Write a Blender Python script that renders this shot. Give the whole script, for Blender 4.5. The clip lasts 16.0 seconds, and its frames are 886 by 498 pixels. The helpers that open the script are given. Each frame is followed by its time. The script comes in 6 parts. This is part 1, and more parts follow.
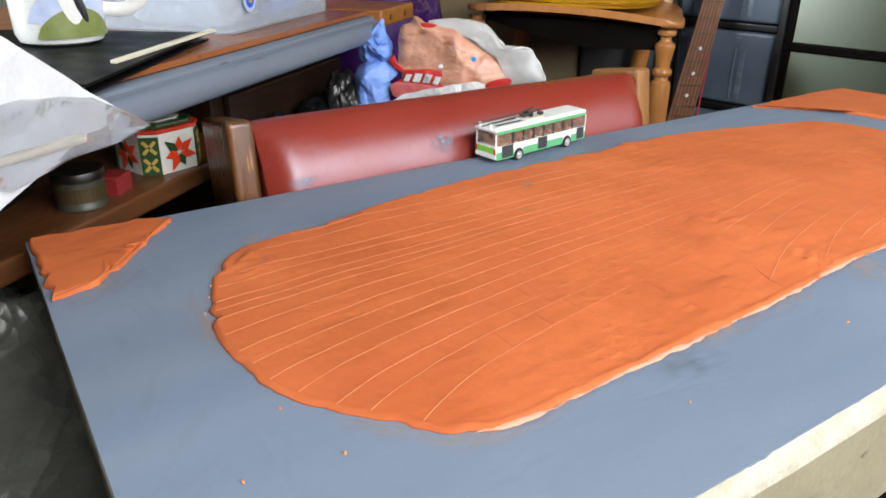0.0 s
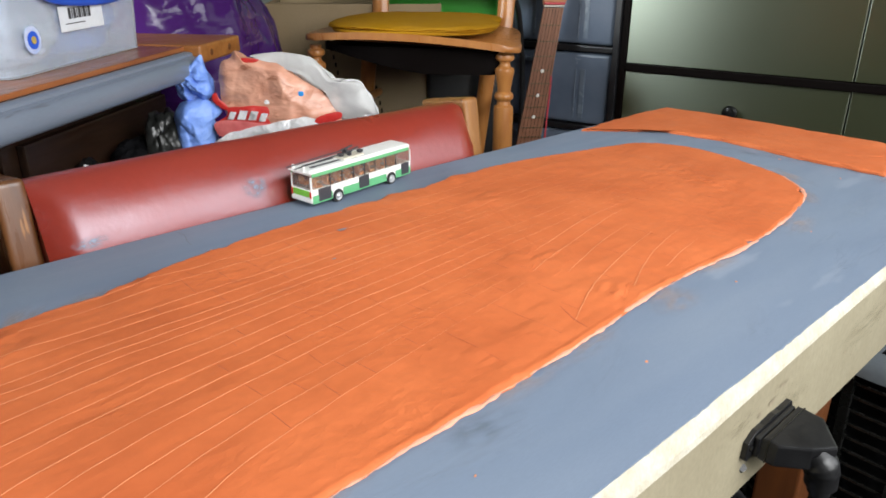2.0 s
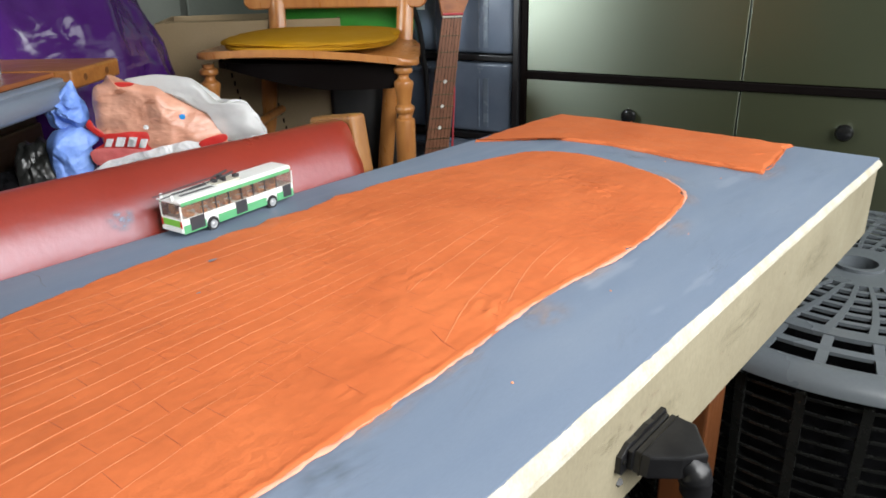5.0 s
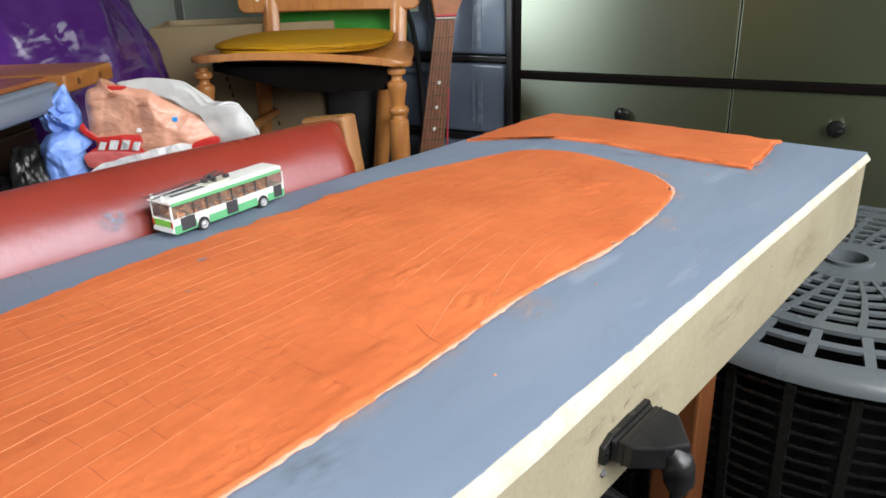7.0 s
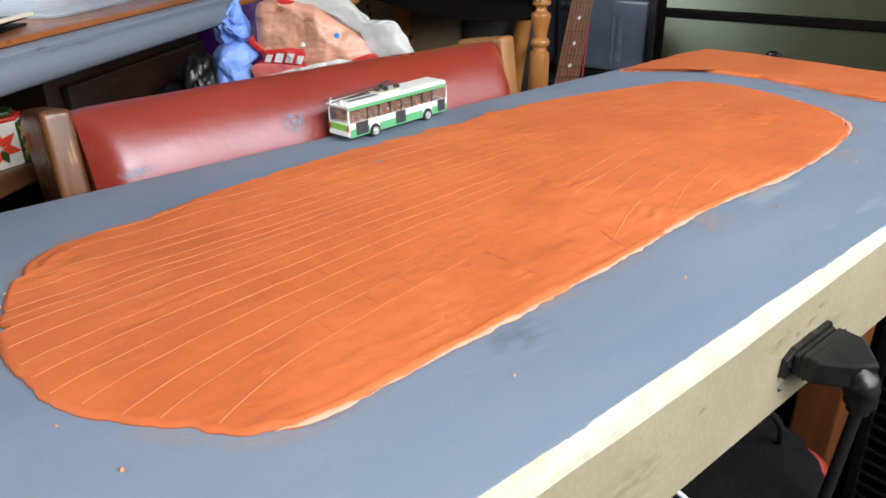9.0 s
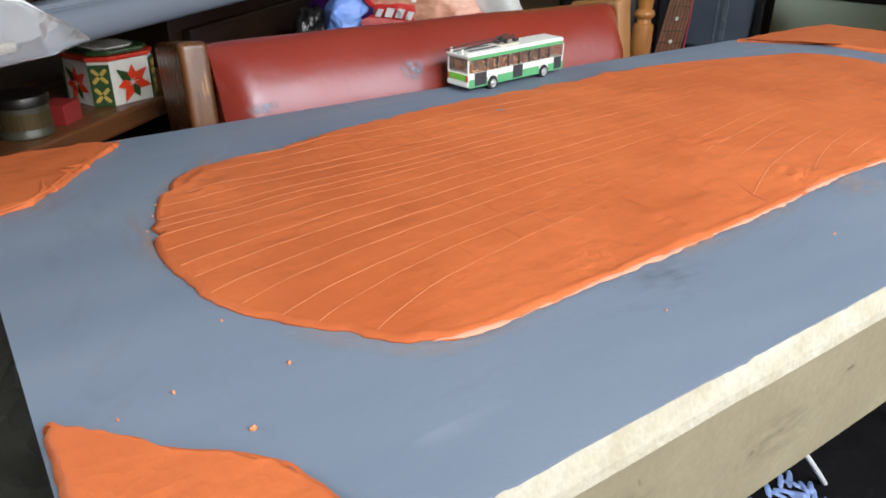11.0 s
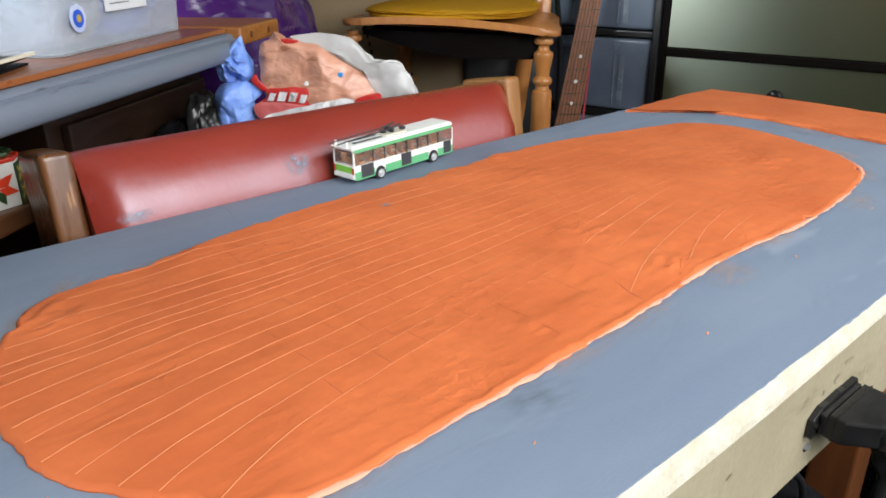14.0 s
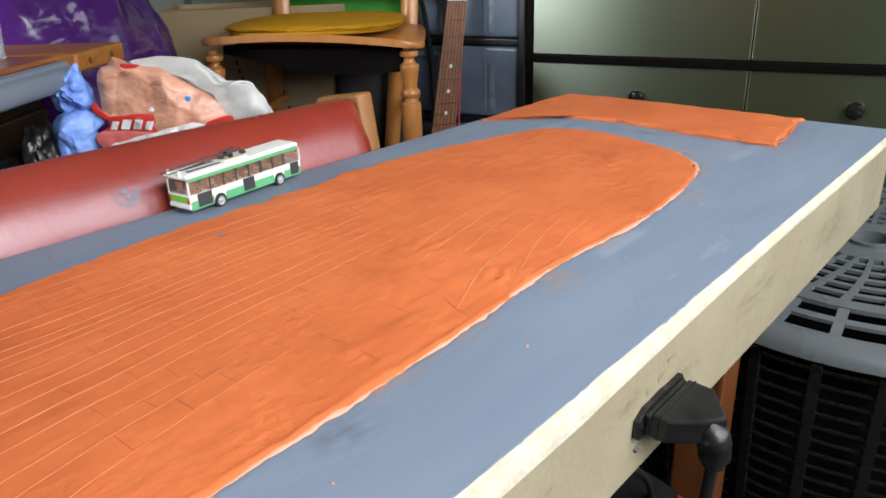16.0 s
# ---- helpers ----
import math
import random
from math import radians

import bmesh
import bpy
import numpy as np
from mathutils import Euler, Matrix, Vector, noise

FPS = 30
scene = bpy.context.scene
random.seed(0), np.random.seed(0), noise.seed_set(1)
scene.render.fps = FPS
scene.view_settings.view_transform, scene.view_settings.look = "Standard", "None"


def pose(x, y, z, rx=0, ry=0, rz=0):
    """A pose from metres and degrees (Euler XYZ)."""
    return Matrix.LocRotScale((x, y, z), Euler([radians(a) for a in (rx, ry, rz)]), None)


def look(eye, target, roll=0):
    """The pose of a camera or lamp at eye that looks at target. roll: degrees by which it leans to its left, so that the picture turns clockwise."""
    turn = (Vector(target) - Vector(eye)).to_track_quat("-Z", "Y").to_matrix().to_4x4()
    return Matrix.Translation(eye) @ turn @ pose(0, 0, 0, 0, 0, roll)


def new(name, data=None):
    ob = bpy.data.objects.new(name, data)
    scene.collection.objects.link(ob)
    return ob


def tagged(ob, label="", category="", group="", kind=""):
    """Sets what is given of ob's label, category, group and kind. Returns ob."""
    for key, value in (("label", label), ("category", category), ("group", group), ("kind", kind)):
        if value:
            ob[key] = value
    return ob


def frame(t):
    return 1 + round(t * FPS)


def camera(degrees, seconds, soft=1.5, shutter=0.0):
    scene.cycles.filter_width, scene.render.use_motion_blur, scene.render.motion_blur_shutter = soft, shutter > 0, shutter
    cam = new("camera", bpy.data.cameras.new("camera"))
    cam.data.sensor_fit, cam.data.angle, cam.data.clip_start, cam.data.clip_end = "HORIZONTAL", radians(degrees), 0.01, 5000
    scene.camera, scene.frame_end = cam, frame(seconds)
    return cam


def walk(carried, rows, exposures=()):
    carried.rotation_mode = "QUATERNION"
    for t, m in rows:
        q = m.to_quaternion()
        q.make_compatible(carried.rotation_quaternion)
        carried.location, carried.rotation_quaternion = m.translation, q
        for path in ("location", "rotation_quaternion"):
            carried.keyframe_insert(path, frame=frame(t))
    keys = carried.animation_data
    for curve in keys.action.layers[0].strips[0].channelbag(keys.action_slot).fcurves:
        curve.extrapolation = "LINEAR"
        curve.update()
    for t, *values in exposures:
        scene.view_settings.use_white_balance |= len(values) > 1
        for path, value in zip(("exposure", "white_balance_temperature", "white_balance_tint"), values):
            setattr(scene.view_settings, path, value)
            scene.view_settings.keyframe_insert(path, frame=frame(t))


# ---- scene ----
cam = camera(62.4, 16.0, soft=1.7)
DROP = Matrix.Translation((0, 0, -0.12))  # the floor lies at zero
PATH = [
    (0, (-0.019, -0.138, 0.973), (0.997, 1.382, 0.161), 0.6),
    (0.5, (-0.001, -0.14, 0.979), (1.066, 1.355, 0.186), 0.4),
    (1, (0.021, -0.14, 0.979), (1.156, 1.305, 0.189), 0.0),
    (1.5, (0.039, -0.139, 0.981), (1.238, 1.269, 0.222), 0.1),
    (2, (0.057, -0.143, 0.981), (1.325, 1.205, 0.222), 0.2),
    (2.5, (0.075, -0.148, 0.984), (1.394, 1.155, 0.234), -0.3),
    (3, (0.089, -0.154, 0.984), (1.442, 1.113, 0.235), -0.5),
    (3.5, (0.098, -0.156, 0.983), (1.489, 1.076, 0.244), -0.4),
    (4, (0.097, -0.16, 0.982), (1.486, 1.078, 0.247), -0.6),
    (4.5, (0.103, -0.161, 0.983), (1.496, 1.07, 0.247), -0.9),
    (7, (0.107, -0.176, 0.98), (1.506, 1.053, 0.251), -1.8),
    (7.5, (0.092, -0.175, 0.979), (1.436, 1.103, 0.23), -2.0),
    (8, (0.074, -0.168, 0.973), (1.346, 1.156, 0.181), -1.9),
    (8.5, (0.054, -0.161, 0.966), (1.271, 1.198, 0.146), -1.4),
    (9, (0.044, -0.152, 0.956), (1.218, 1.227, 0.107), -0.9),
    (9.5, (0.017, -0.143, 0.937), (1.102, 1.284, 0.051), -0.6),
    (10, (0.002, -0.139, 0.929), (1.039, 1.312, 0.023), 0.3),
    (12.5, (0.001, -0.129, 0.942), (1.033, 1.357, 0.09), 0.4),
    (13, (0.018, -0.129, 0.949), (1.118, 1.325, 0.127), 0.6),
    (13.5, (0.031, -0.131, 0.955), (1.176, 1.303, 0.158), 0.2),
    (14, (0.05, -0.131, 0.961), (1.254, 1.267, 0.191), -0.5),
    (14.5, (0.072, -0.137, 0.962), (1.346, 1.204, 0.202), -1.0),
    (15, (0.09, -0.145, 0.964), (1.425, 1.145, 0.221), -1.7),
    (15.5, (0.094, -0.154, 0.96), (1.449, 1.106, 0.2), -1.7),
    (16, (0.102, -0.16, 0.963), (1.485, 1.074, 0.213), -2.0),
]
walk(cam, [(t, DROP @ look(eye, target, roll)) for t, eye, target, roll in PATH],
     [(0.0, 0.13), (2.5, 0.12), (4.0, 0.16), (8.5, 0.26), (9.6, 0.06), (10.2, -0.06), (12.5, 0.03), (13.5, 0.06), (14.5, 0.1), (16.0, 0.1)])

# ---------------------------------------------------------------- light
world = bpy.data.worlds.new("sky")
scene.world = world
world.use_nodes = True
sky = world.node_tree.nodes.new("ShaderNodeTexSky")
sky.sky_type, sky.sun_disc = "NISHITA", False
sky.sun_elevation, sky.sun_rotation = radians(35), radians(150)
world.node_tree.links.new(sky.outputs[0], world.node_tree.nodes["Background"].inputs[0])
world.node_tree.nodes["Background"].inputs[1].default_value = 0.1


def window_light(place, target, width, height, watts, colour):
    data = bpy.data.lights.new("window_light", "AREA")
    data.shape, data.size, data.size_y, data.energy, data.color = "RECTANGLE", width, height, watts, colour
    lamp = new("window_light", data)
    lamp.matrix_world = look(place, target)
    return lamp


window_light((0.32, -0.99, 1.38), (0.32, 0.1, 0.62), 0.9, 0.98, 34, (0.97, 0.975, 0.97))
window_light((1.37, -0.99, 1.38), (1.1, 0.1, 0.62), 0.9, 0.98, 15.5, (0.94, 0.97, 0.99))
# Lamp in the unseen west window, added for the cabinet's sheen
window_light((-1.58, 1.4, 1.3), (1.2, 0.8, 0.7), 0.85, 1.3, 85, (0.9, 0.97, 1.0))

# ---------------------------------------------------------------- materials


def material(name, colour, rough=0.5, metal=0.0, second=None, scale=12.0, grain=0.06, grain_scale=250.0, bump=0.15, bump_scale=180.0,
             stretch=(1, 1, 1), coat=0.0, sheen=0.0, clear=0.0, random_tint=0.0, bump_depth=0.002, spot=None, spot_scale=40.0, spot_at=0.68):
    """A surface with broad blotches, fine grain, uneven gloss and fine relief, at the size of the place."""
    m = bpy.data.materials.new(name)
    m.use_nodes = True
    t = m.node_tree
    n, link = t.nodes, t.links.new
    b = n["Principled BSDF"]
    co = n.new("ShaderNodeTexCoord")
    mp = n.new("ShaderNodeMapping")
    mp.inputs["Scale"].default_value = stretch
    link(co.outputs["Object"], mp.inputs[0])

    def noise_node(sc, detail=4.0):
        q = n.new("ShaderNodeTexNoise")
        q.inputs["Scale"].default_value, q.inputs["Detail"].default_value = sc, detail
        link(mp.outputs[0], q.inputs["Vector"])
        return q.outputs["Fac"]

    def ramp(value, a, c):
        q = n.new("ShaderNodeMapRange")
        q.inputs["From Min"].default_value, q.inputs["From Max"].default_value = 0.3, 0.7
        q.inputs["To Min"].default_value, q.inputs["To Max"].default_value = a, c
        link(value, q.inputs["Value"])
        return q.outputs[0]

    def mix(fac, a, c, kind="MIX"):
        q = n.new("ShaderNodeMix")
        q.data_type, q.blend_type = "RGBA", kind
        for socket, v in ((q.inputs["Factor"], fac), (q.inputs["A"], a), (q.inputs["B"], c)):
            if isinstance(v, bpy.types.NodeSocket):
                link(v, socket)
            elif isinstance(v, (int, float)):
                socket.default_value = v
            else:
                socket.default_value = (*v, 1)
        return q.outputs["Result"]

    second = second or tuple(c * 0.78 for c in colour)
    broad = noise_node(scale)
    base = mix(ramp(broad, 0.0, 1.0), colour, second)
    fine = noise_node(grain_scale, 2.0)
    base = mix(ramp(fine, 0.0, grain * 3), base, tuple(c * 0.55 for c in colour))
    if spot:
        q = n.new("ShaderNodeMapRange")
        q.inputs["From Min"].default_value, q.inputs["From Max"].default_value = spot_at, spot_at + 0.05
        link(noise_node(spot_scale, 3.0), q.inputs["Value"])
        base = mix(q.outputs[0], base, spot)
    if random_tint:
        info = n.new("ShaderNodeObjectInfo")
        base = mix(ramp(info.outputs["Random"], 0.0, random_tint), base, tuple(c * 0.4 for c in colour))
    link(base, b.inputs["Base Color"])
    link(ramp(noise_node(scale * 2.3), max(rough - 0.08, 0.02), min(rough + 0.1, 1.0)), b.inputs["Roughness"])
    b.inputs["Metallic"].default_value = metal
    b.inputs["Coat Weight"].default_value = coat
    b.inputs["Coat Roughness"].default_value = 0.22
    b.inputs["Sheen Weight"].default_value = sheen
    b.inputs["Transmission Weight"].default_value = clear
    if bump:
        q = n.new("ShaderNodeBump")
        q.inputs["Strength"].default_value, q.inputs["Distance"].default_value = bump, bump_depth
        link(noise_node(bump_scale, 5.0), q.inputs["Height"])
        link(q.outputs[0], b.inputs["Normal"])
    return m


M = {
    "board_paint": material("board_paint", (0.152, 0.194, 0.266), 0.5, second=(0.19, 0.231, 0.298), scale=3.2, grain=0.03, bump=0.2, bump_scale=14, stretch=(1.2, 4.5, 1), spot=(0.205, 0.246, 0.315), spot_scale=5, spot_at=0.66),
    "chipboard": material("chipboard", (0.56, 0.535, 0.455), 0.85, second=(0.45, 0.4, 0.3), scale=60, grain=0.12, grain_scale=300, bump=0.4, bump_scale=300),
    "panel_edge": material("panel_edge", (0.31, 0.275, 0.19), 0.6, second=(0.255, 0.222, 0.15), scale=14, grain=0.08, bump=0.15, bump_scale=220, spot=(0.16, 0.12, 0.08), spot_scale=70, spot_at=0.71),
    "clay": material("clay", (0.605, 0.159, 0.053), 0.6, second=(0.5, 0.12, 0.039), scale=11, grain=0.06, grain_scale=120, bump=0.4, bump_scale=70, bump_depth=0.002),
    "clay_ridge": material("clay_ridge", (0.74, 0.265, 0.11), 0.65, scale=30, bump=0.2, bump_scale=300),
    # Darker clay tone that paints the shade inside cuts and cracks
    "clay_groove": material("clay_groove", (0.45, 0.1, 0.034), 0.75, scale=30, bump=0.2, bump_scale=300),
    "damp_line": material("damp_line", (0.105, 0.12, 0.14), 0.45, second=(0.13, 0.15, 0.18), scale=50, bump=0.1),
    "ceiling_paint": material("ceiling_paint", (0.35, 0.34, 0.31), 0.8, scale=3, bump=0.1),
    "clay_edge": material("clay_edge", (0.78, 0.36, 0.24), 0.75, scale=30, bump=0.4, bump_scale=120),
    "vinyl_red": material("vinyl_red", (0.265, 0.03, 0.014), 0.34, second=(0.21, 0.02, 0.01), scale=6, grain=0.05, grain_scale=140, bump=0.36, bump_scale=95, bump_depth=0.0012, coat=0.16),
    "wood_post": material("wood_post", (0.34, 0.155, 0.042), 0.42, second=(0.2, 0.082, 0.022), scale=14, stretch=(6, 6, 0.8), bump=0.12, spot=(0.08, 0.03, 0.011), spot_scale=30, spot_at=0.66),
    "wood_shelf": material("wood_shelf", (0.13, 0.048, 0.016), 0.38, second=(0.08, 0.03, 0.011), scale=10, stretch=(1, 7, 7), bump=0.08, coat=0.2),
    "wood_block": material("wood_block", (0.34, 0.13, 0.03), 0.38, second=(0.24, 0.085, 0.02), scale=14, stretch=(6, 1, 6), bump=0.08, coat=0.2),
    "wood_pine": material("wood_pine", (0.44, 0.185, 0.048), 0.33, second=(0.33, 0.12, 0.03), scale=12, stretch=(5, 5, 1), bump=0.08, coat=0.2),
    "wood_desk": material("wood_desk", (0.3, 0.1, 0.028), 0.35, second=(0.2, 0.06, 0.018), scale=10, stretch=(1, 7, 7), bump=0.08, coat=0.2),
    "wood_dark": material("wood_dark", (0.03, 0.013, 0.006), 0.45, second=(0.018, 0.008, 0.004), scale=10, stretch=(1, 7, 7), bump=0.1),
    "grey_rail": material("grey_rail", (0.17, 0.2, 0.255), 0.38, second=(0.14, 0.165, 0.21), scale=7, grain=0.05, bump=0.08, stretch=(0.5, 3, 3), spot=(0.06, 0.06, 0.065), spot_scale=16, spot_at=0.68),
    "mustard": material("mustard", (0.36, 0.175, 0.004), 0.85, second=(0.36, 0.18, 0.015), scale=14, bump=0.5, bump_scale=300),
    "green_plastic": material("green_plastic", (0.04, 0.28, 0.03), 0.4, bump=0.1),
    "laminate": material("laminate", (0.026, 0.028, 0.012), 0.3, second=(0.024, 0.026, 0.011), scale=4, grain=0.0, bump=0.0),
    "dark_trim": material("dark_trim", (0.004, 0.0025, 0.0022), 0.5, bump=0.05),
    "black_plastic": material("black_plastic", (0.0095, 0.0095, 0.0105), 0.38, scale=30, bump=0.1),
    "crate_plastic": material("crate_plastic", (0.012, 0.0125, 0.0115), 0.25, scale=30, bump=0.1),
    "black_gloss": material("black_gloss", (0.01, 0.01, 0.01), 0.12, bump=0.0),
    "smoke_plastic": material("smoke_plastic", (0.07, 0.09, 0.125), 0.2, second=(0.14, 0.17, 0.22), scale=5, grain=0.02, bump=0.0),
    "grey_plastic": material("grey_plastic", (0.1, 0.113, 0.123), 0.27, second=(0.096, 0.108, 0.118), scale=3, bump=0.03),
    "purple_plastic": material("purple_plastic", (0.05, 0.012, 0.105), 0.17, second=(0.036, 0.009, 0.078), scale=6, bump=0.35, bump_scale=16, bump_depth=0.012),
    "white_film": material("white_film", (0.72, 0.72, 0.72), 0.35, second=(0.6, 0.6, 0.61), scale=10, bump=0.3, bump_scale=35, bump_depth=0.006),
    "peach_clay": material("peach_clay", (0.73, 0.39, 0.275), 0.42, second=(0.56, 0.25, 0.16), scale=24, grain=0.07, grain_scale=90, spot=(0.42, 0.17, 0.1), spot_scale=30, spot_at=0.64, bump=0.5, bump_scale=34, bump_depth=0.006, stretch=(1, 1, 2.5), coat=0.25),
    "red_print": material("red_print", (0.6, 0.03, 0.025), 0.4),
    "blue_film": material("blue_film", (0.15, 0.28, 0.76), 0.42, second=(0.25, 0.41, 0.86), scale=12, bump=0.2, bump_scale=50, bump_depth=0.005),
    "cardboard": material("cardboard", (0.25, 0.18, 0.1), 0.8, second=(0.21, 0.15, 0.08), scale=6, bump=0.1),
    "wall_paint": material("wall_paint", (0.13, 0.13, 0.1), 0.8, scale=3, bump=0.1, bump_scale=90),
    "floor_carpet": material("floor_carpet", (0.014, 0.011, 0.009), 0.95, scale=10, bump=0.5, bump_scale=300),
    "white_paint": material("white_paint", (0.78, 0.78, 0.75), 0.45, grain=0.02, bump=0.03),
    "bus_white": material("bus_white", (0.78, 0.79, 0.77), 0.35, second=(0.72, 0.73, 0.7), scale=60, grain=0.03, bump=0.04),
    "bus_green": material("bus_green", (0.1, 0.38, 0.17), 0.35, second=(0.13, 0.42, 0.2), scale=60, bump=0.04),
    "lime": material("lime", (0.2, 0.55, 0.06), 0.4, bump=0),
    "tail_red": material("tail_red", (0.6, 0.02, 0.02), 0.25, bump=0),
    "bus_brown": material("bus_brown", (0.72, 0.33, 0.13), 0.5, bump=0.05),
    "door_grey": material("door_grey", (0.045, 0.047, 0.055), 0.45, bump=0.03),
    "cupboard_grey": material("cupboard_grey", (0.1, 0.11, 0.09), 0.5, scale=5, bump=0.05),
    "rubber": material("rubber", (0.02, 0.02, 0.02), 0.7, bump=0.1),
    "silver": material("silver", (0.55, 0.56, 0.57), 0.4, metal=0.5, bump=0),
    "rosewood": material("rosewood", (0.22, 0.088, 0.042), 0.45, second=(0.135, 0.05, 0.022), scale=20, stretch=(6, 6, 1), bump=0.1),
    "pearl": material("pearl", (0.75, 0.72, 0.65), 0.3, bump=0),
    "bone": material("bone", (0.7, 0.66, 0.55), 0.4, bump=0),
    "tin_white": material("tin_white", (0.74, 0.72, 0.66), 0.3, bump=0.02),
    "tin_red": material("tin_red", (0.6, 0.04, 0.02), 0.3, bump=0.02),
    "tin_green": material("tin_green", (0.03, 0.07, 0.025), 0.3, bump=0.02),
    "tin_gold": material("tin_gold", (0.5, 0.36, 0.08), 0.35, bump=0.02),
    "jar_label": material("jar_label", (0.05, 0.05, 0.033), 0.4, second=(0.028, 0.025, 0.014), scale=60, bump=0.02),
    "jar_lid": material("jar_lid", (0.009, 0.006, 0.005), 0.4, bump=0.02),
    "paper": material("paper", (0.67, 0.69, 0.72), 0.6, second=(0.57, 0.59, 0.63), scale=14, bump=0.35, bump_scale=18, bump_depth=0.008),
    "mug_glaze": material("mug_glaze", (0.78, 0.78, 0.76), 0.12, bump=0.0, coat=0.4),
    "mug_blue": material("mug_blue", (0.38, 0.46, 0.7), 0.15, bump=0, scale=30, second=(0.55, 0.6, 0.76)),
    "mug_green": material("mug_green", (0.16, 0.19, 0.05), 0.15, bump=0, scale=50, second=(0.22, 0.26, 0.1)),
    "folder": material("folder", (0.006, 0.006, 0.007), 0.45, second=(0.005, 0.005, 0.006), bump=0.1, bump_scale=200),
    "stick": material("stick", (0.7, 0.65, 0.52), 0.5, bump=0.05),
    "film_dark": material("film_dark", (0.085, 0.088, 0.076), 0.3, second=(0.15, 0.153, 0.135), scale=9, bump=0.3, bump_scale=30, bump_depth=0.01),
    "fabric_dark": material("fabric_dark", (0.005, 0.005, 0.006), 0.85, second=(0.008, 0.008, 0.009), scale=12, bump=0.5, bump_scale=40, bump_depth=0.01),
    "brass": material("brass", (0.12, 0.085, 0.04), 0.4, metal=0.6, bump=0.03),
    "blue_sticker": material("blue_sticker", (0.03, 0.3, 0.75), 0.4, bump=0),
    "lid_blue": material("lid_blue", (0.02, 0.1, 0.62), 0.35, bump=0.05),
    "petal": material("petal", (0.8, 0.06, 0.02), 0.3, bump=0),
    "cable": material("cable", (0.012, 0.012, 0.013), 0.38, bump=0.05),
    "white_string": material("white_string", (0.7, 0.7, 0.72), 0.5, bump=0.1),
    "blue_print": material("blue_print", (0.24, 0.35, 0.68), 0.6, scale=60, bump=0.1),
    "ink": material("ink", (0.03, 0.03, 0.035), 0.5, bump=0),
}


def glassy(name, colour, rough, weight, bump=0.0):
    m = material(name, colour, rough, second=tuple(0.95 * c for c in colour), grain=0.01, bump=bump, clear=weight)
    b = m.node_tree.nodes["Principled BSDF"]
    b.inputs["IOR"].default_value = 1.3
    m.node_tree.links.remove(b.inputs["Roughness"].links[0])
    b.inputs["Roughness"].default_value = rough
    return m


def crinkle(m, scale, depth, strength=0.9, stretch=(1, 1, 1)):
    """Sharp small creases of thin film: warped cell borders at two sizes in place of the plain bump."""
    n, link = m.node_tree.nodes, m.node_tree.links.new
    bump = [k for k in n if k.bl_idname == "ShaderNodeBump"][0]
    co, mp, warp, add = (n.new("ShaderNode" + k) for k in ("TexCoord", "Mapping", "TexNoise", "VectorMath"))
    mp.inputs["Scale"].default_value = stretch
    warp.inputs["Scale"].default_value, warp.inputs["Detail"].default_value = scale * 0.6, 2.0
    shrink = n.new("ShaderNodeVectorMath")
    shrink.operation = "SCALE"
    shrink.inputs["Scale"].default_value = 1.6 / scale
    link(co.outputs["Object"], mp.inputs[0])
    link(mp.outputs[0], warp.inputs["Vector"])
    link(warp.outputs["Color"], shrink.inputs[0])
    link(mp.outputs[0], add.inputs[0])
    link(shrink.outputs[0], add.inputs[1])
    total = None
    for size, weight in ((scale, 1.0), (scale * 2.3, 0.4), (scale * 5.1, 0.15)):
        cell, gain = n.new("ShaderNodeTexVoronoi"), n.new("ShaderNodeMath")
        cell.inputs["Scale"].default_value = size
        gain.operation = "MULTIPLY"
        gain.inputs[1].default_value = weight
        link(add.outputs[0], cell.inputs["Vector"])
        link(cell.outputs["Distance"], gain.inputs[0])
        if total is None:
            total = gain.outputs[0]
        else:
            both = n.new("ShaderNodeMath")
            link(total, both.inputs[0])
            link(gain.outputs[0], both.inputs[1])
            total = both.outputs[0]
    link(total, bump.inputs["Height"])
    bump.inputs["Strength"].default_value, bump.inputs["Distance"].default_value = strength, depth


crinkle(M["purple_plastic"], 12, 0.012, 0.34, (0.8, 0.8, 1.2))
crinkle(M["blue_film"], 24, 0.01, 0.6)
crinkle(M["white_film"], 26, 0.012, 0.7)
crinkle(M["film_dark"], 9, 0.03, 0.8)
crinkle(M["peach_clay"], 34, 0.006, 0.55, (0.6, 0.6, 1.2))
crinkle(M["paper"], 9, 0.012, 0.5)
M["vinyl_red"].node_tree.nodes["Principled BSDF"].inputs["Coat Roughness"].default_value = 0.32
# Blue tint puts the cold daylight of the sheen into the vinyl itself
M["vinyl_red"].node_tree.nodes["Principled BSDF"].inputs["Specular Tint"].default_value = (0.78, 0.86, 1.0, 1)
for k, level in (("vinyl_red", 0.9), ("purple_plastic", 0.32), ("mustard", 0.08), ("board_paint", 0.18), ("clay", 0.15), ("chipboard", 0.1), ("panel_edge", 0.2)):
    M[k].node_tree.nodes["Principled BSDF"].inputs["Specular IOR Level"].default_value = level
# Copy of wood_post for the left post, darkened for the shade there
M["wood_stained"] = material("wood_stained", (0.16, 0.062, 0.02), 0.3, second=(0.075, 0.028, 0.01), scale=14, stretch=(6, 6, 0.8), bump=0.12, spot=(0.3, 0.14, 0.05), spot_scale=24, spot_at=0.68)
M["wood_leg"] = material("wood_leg", (0.15, 0.05, 0.015), 0.4, second=(0.09, 0.03, 0.01), scale=10, stretch=(7, 7, 1), bump=0.08)
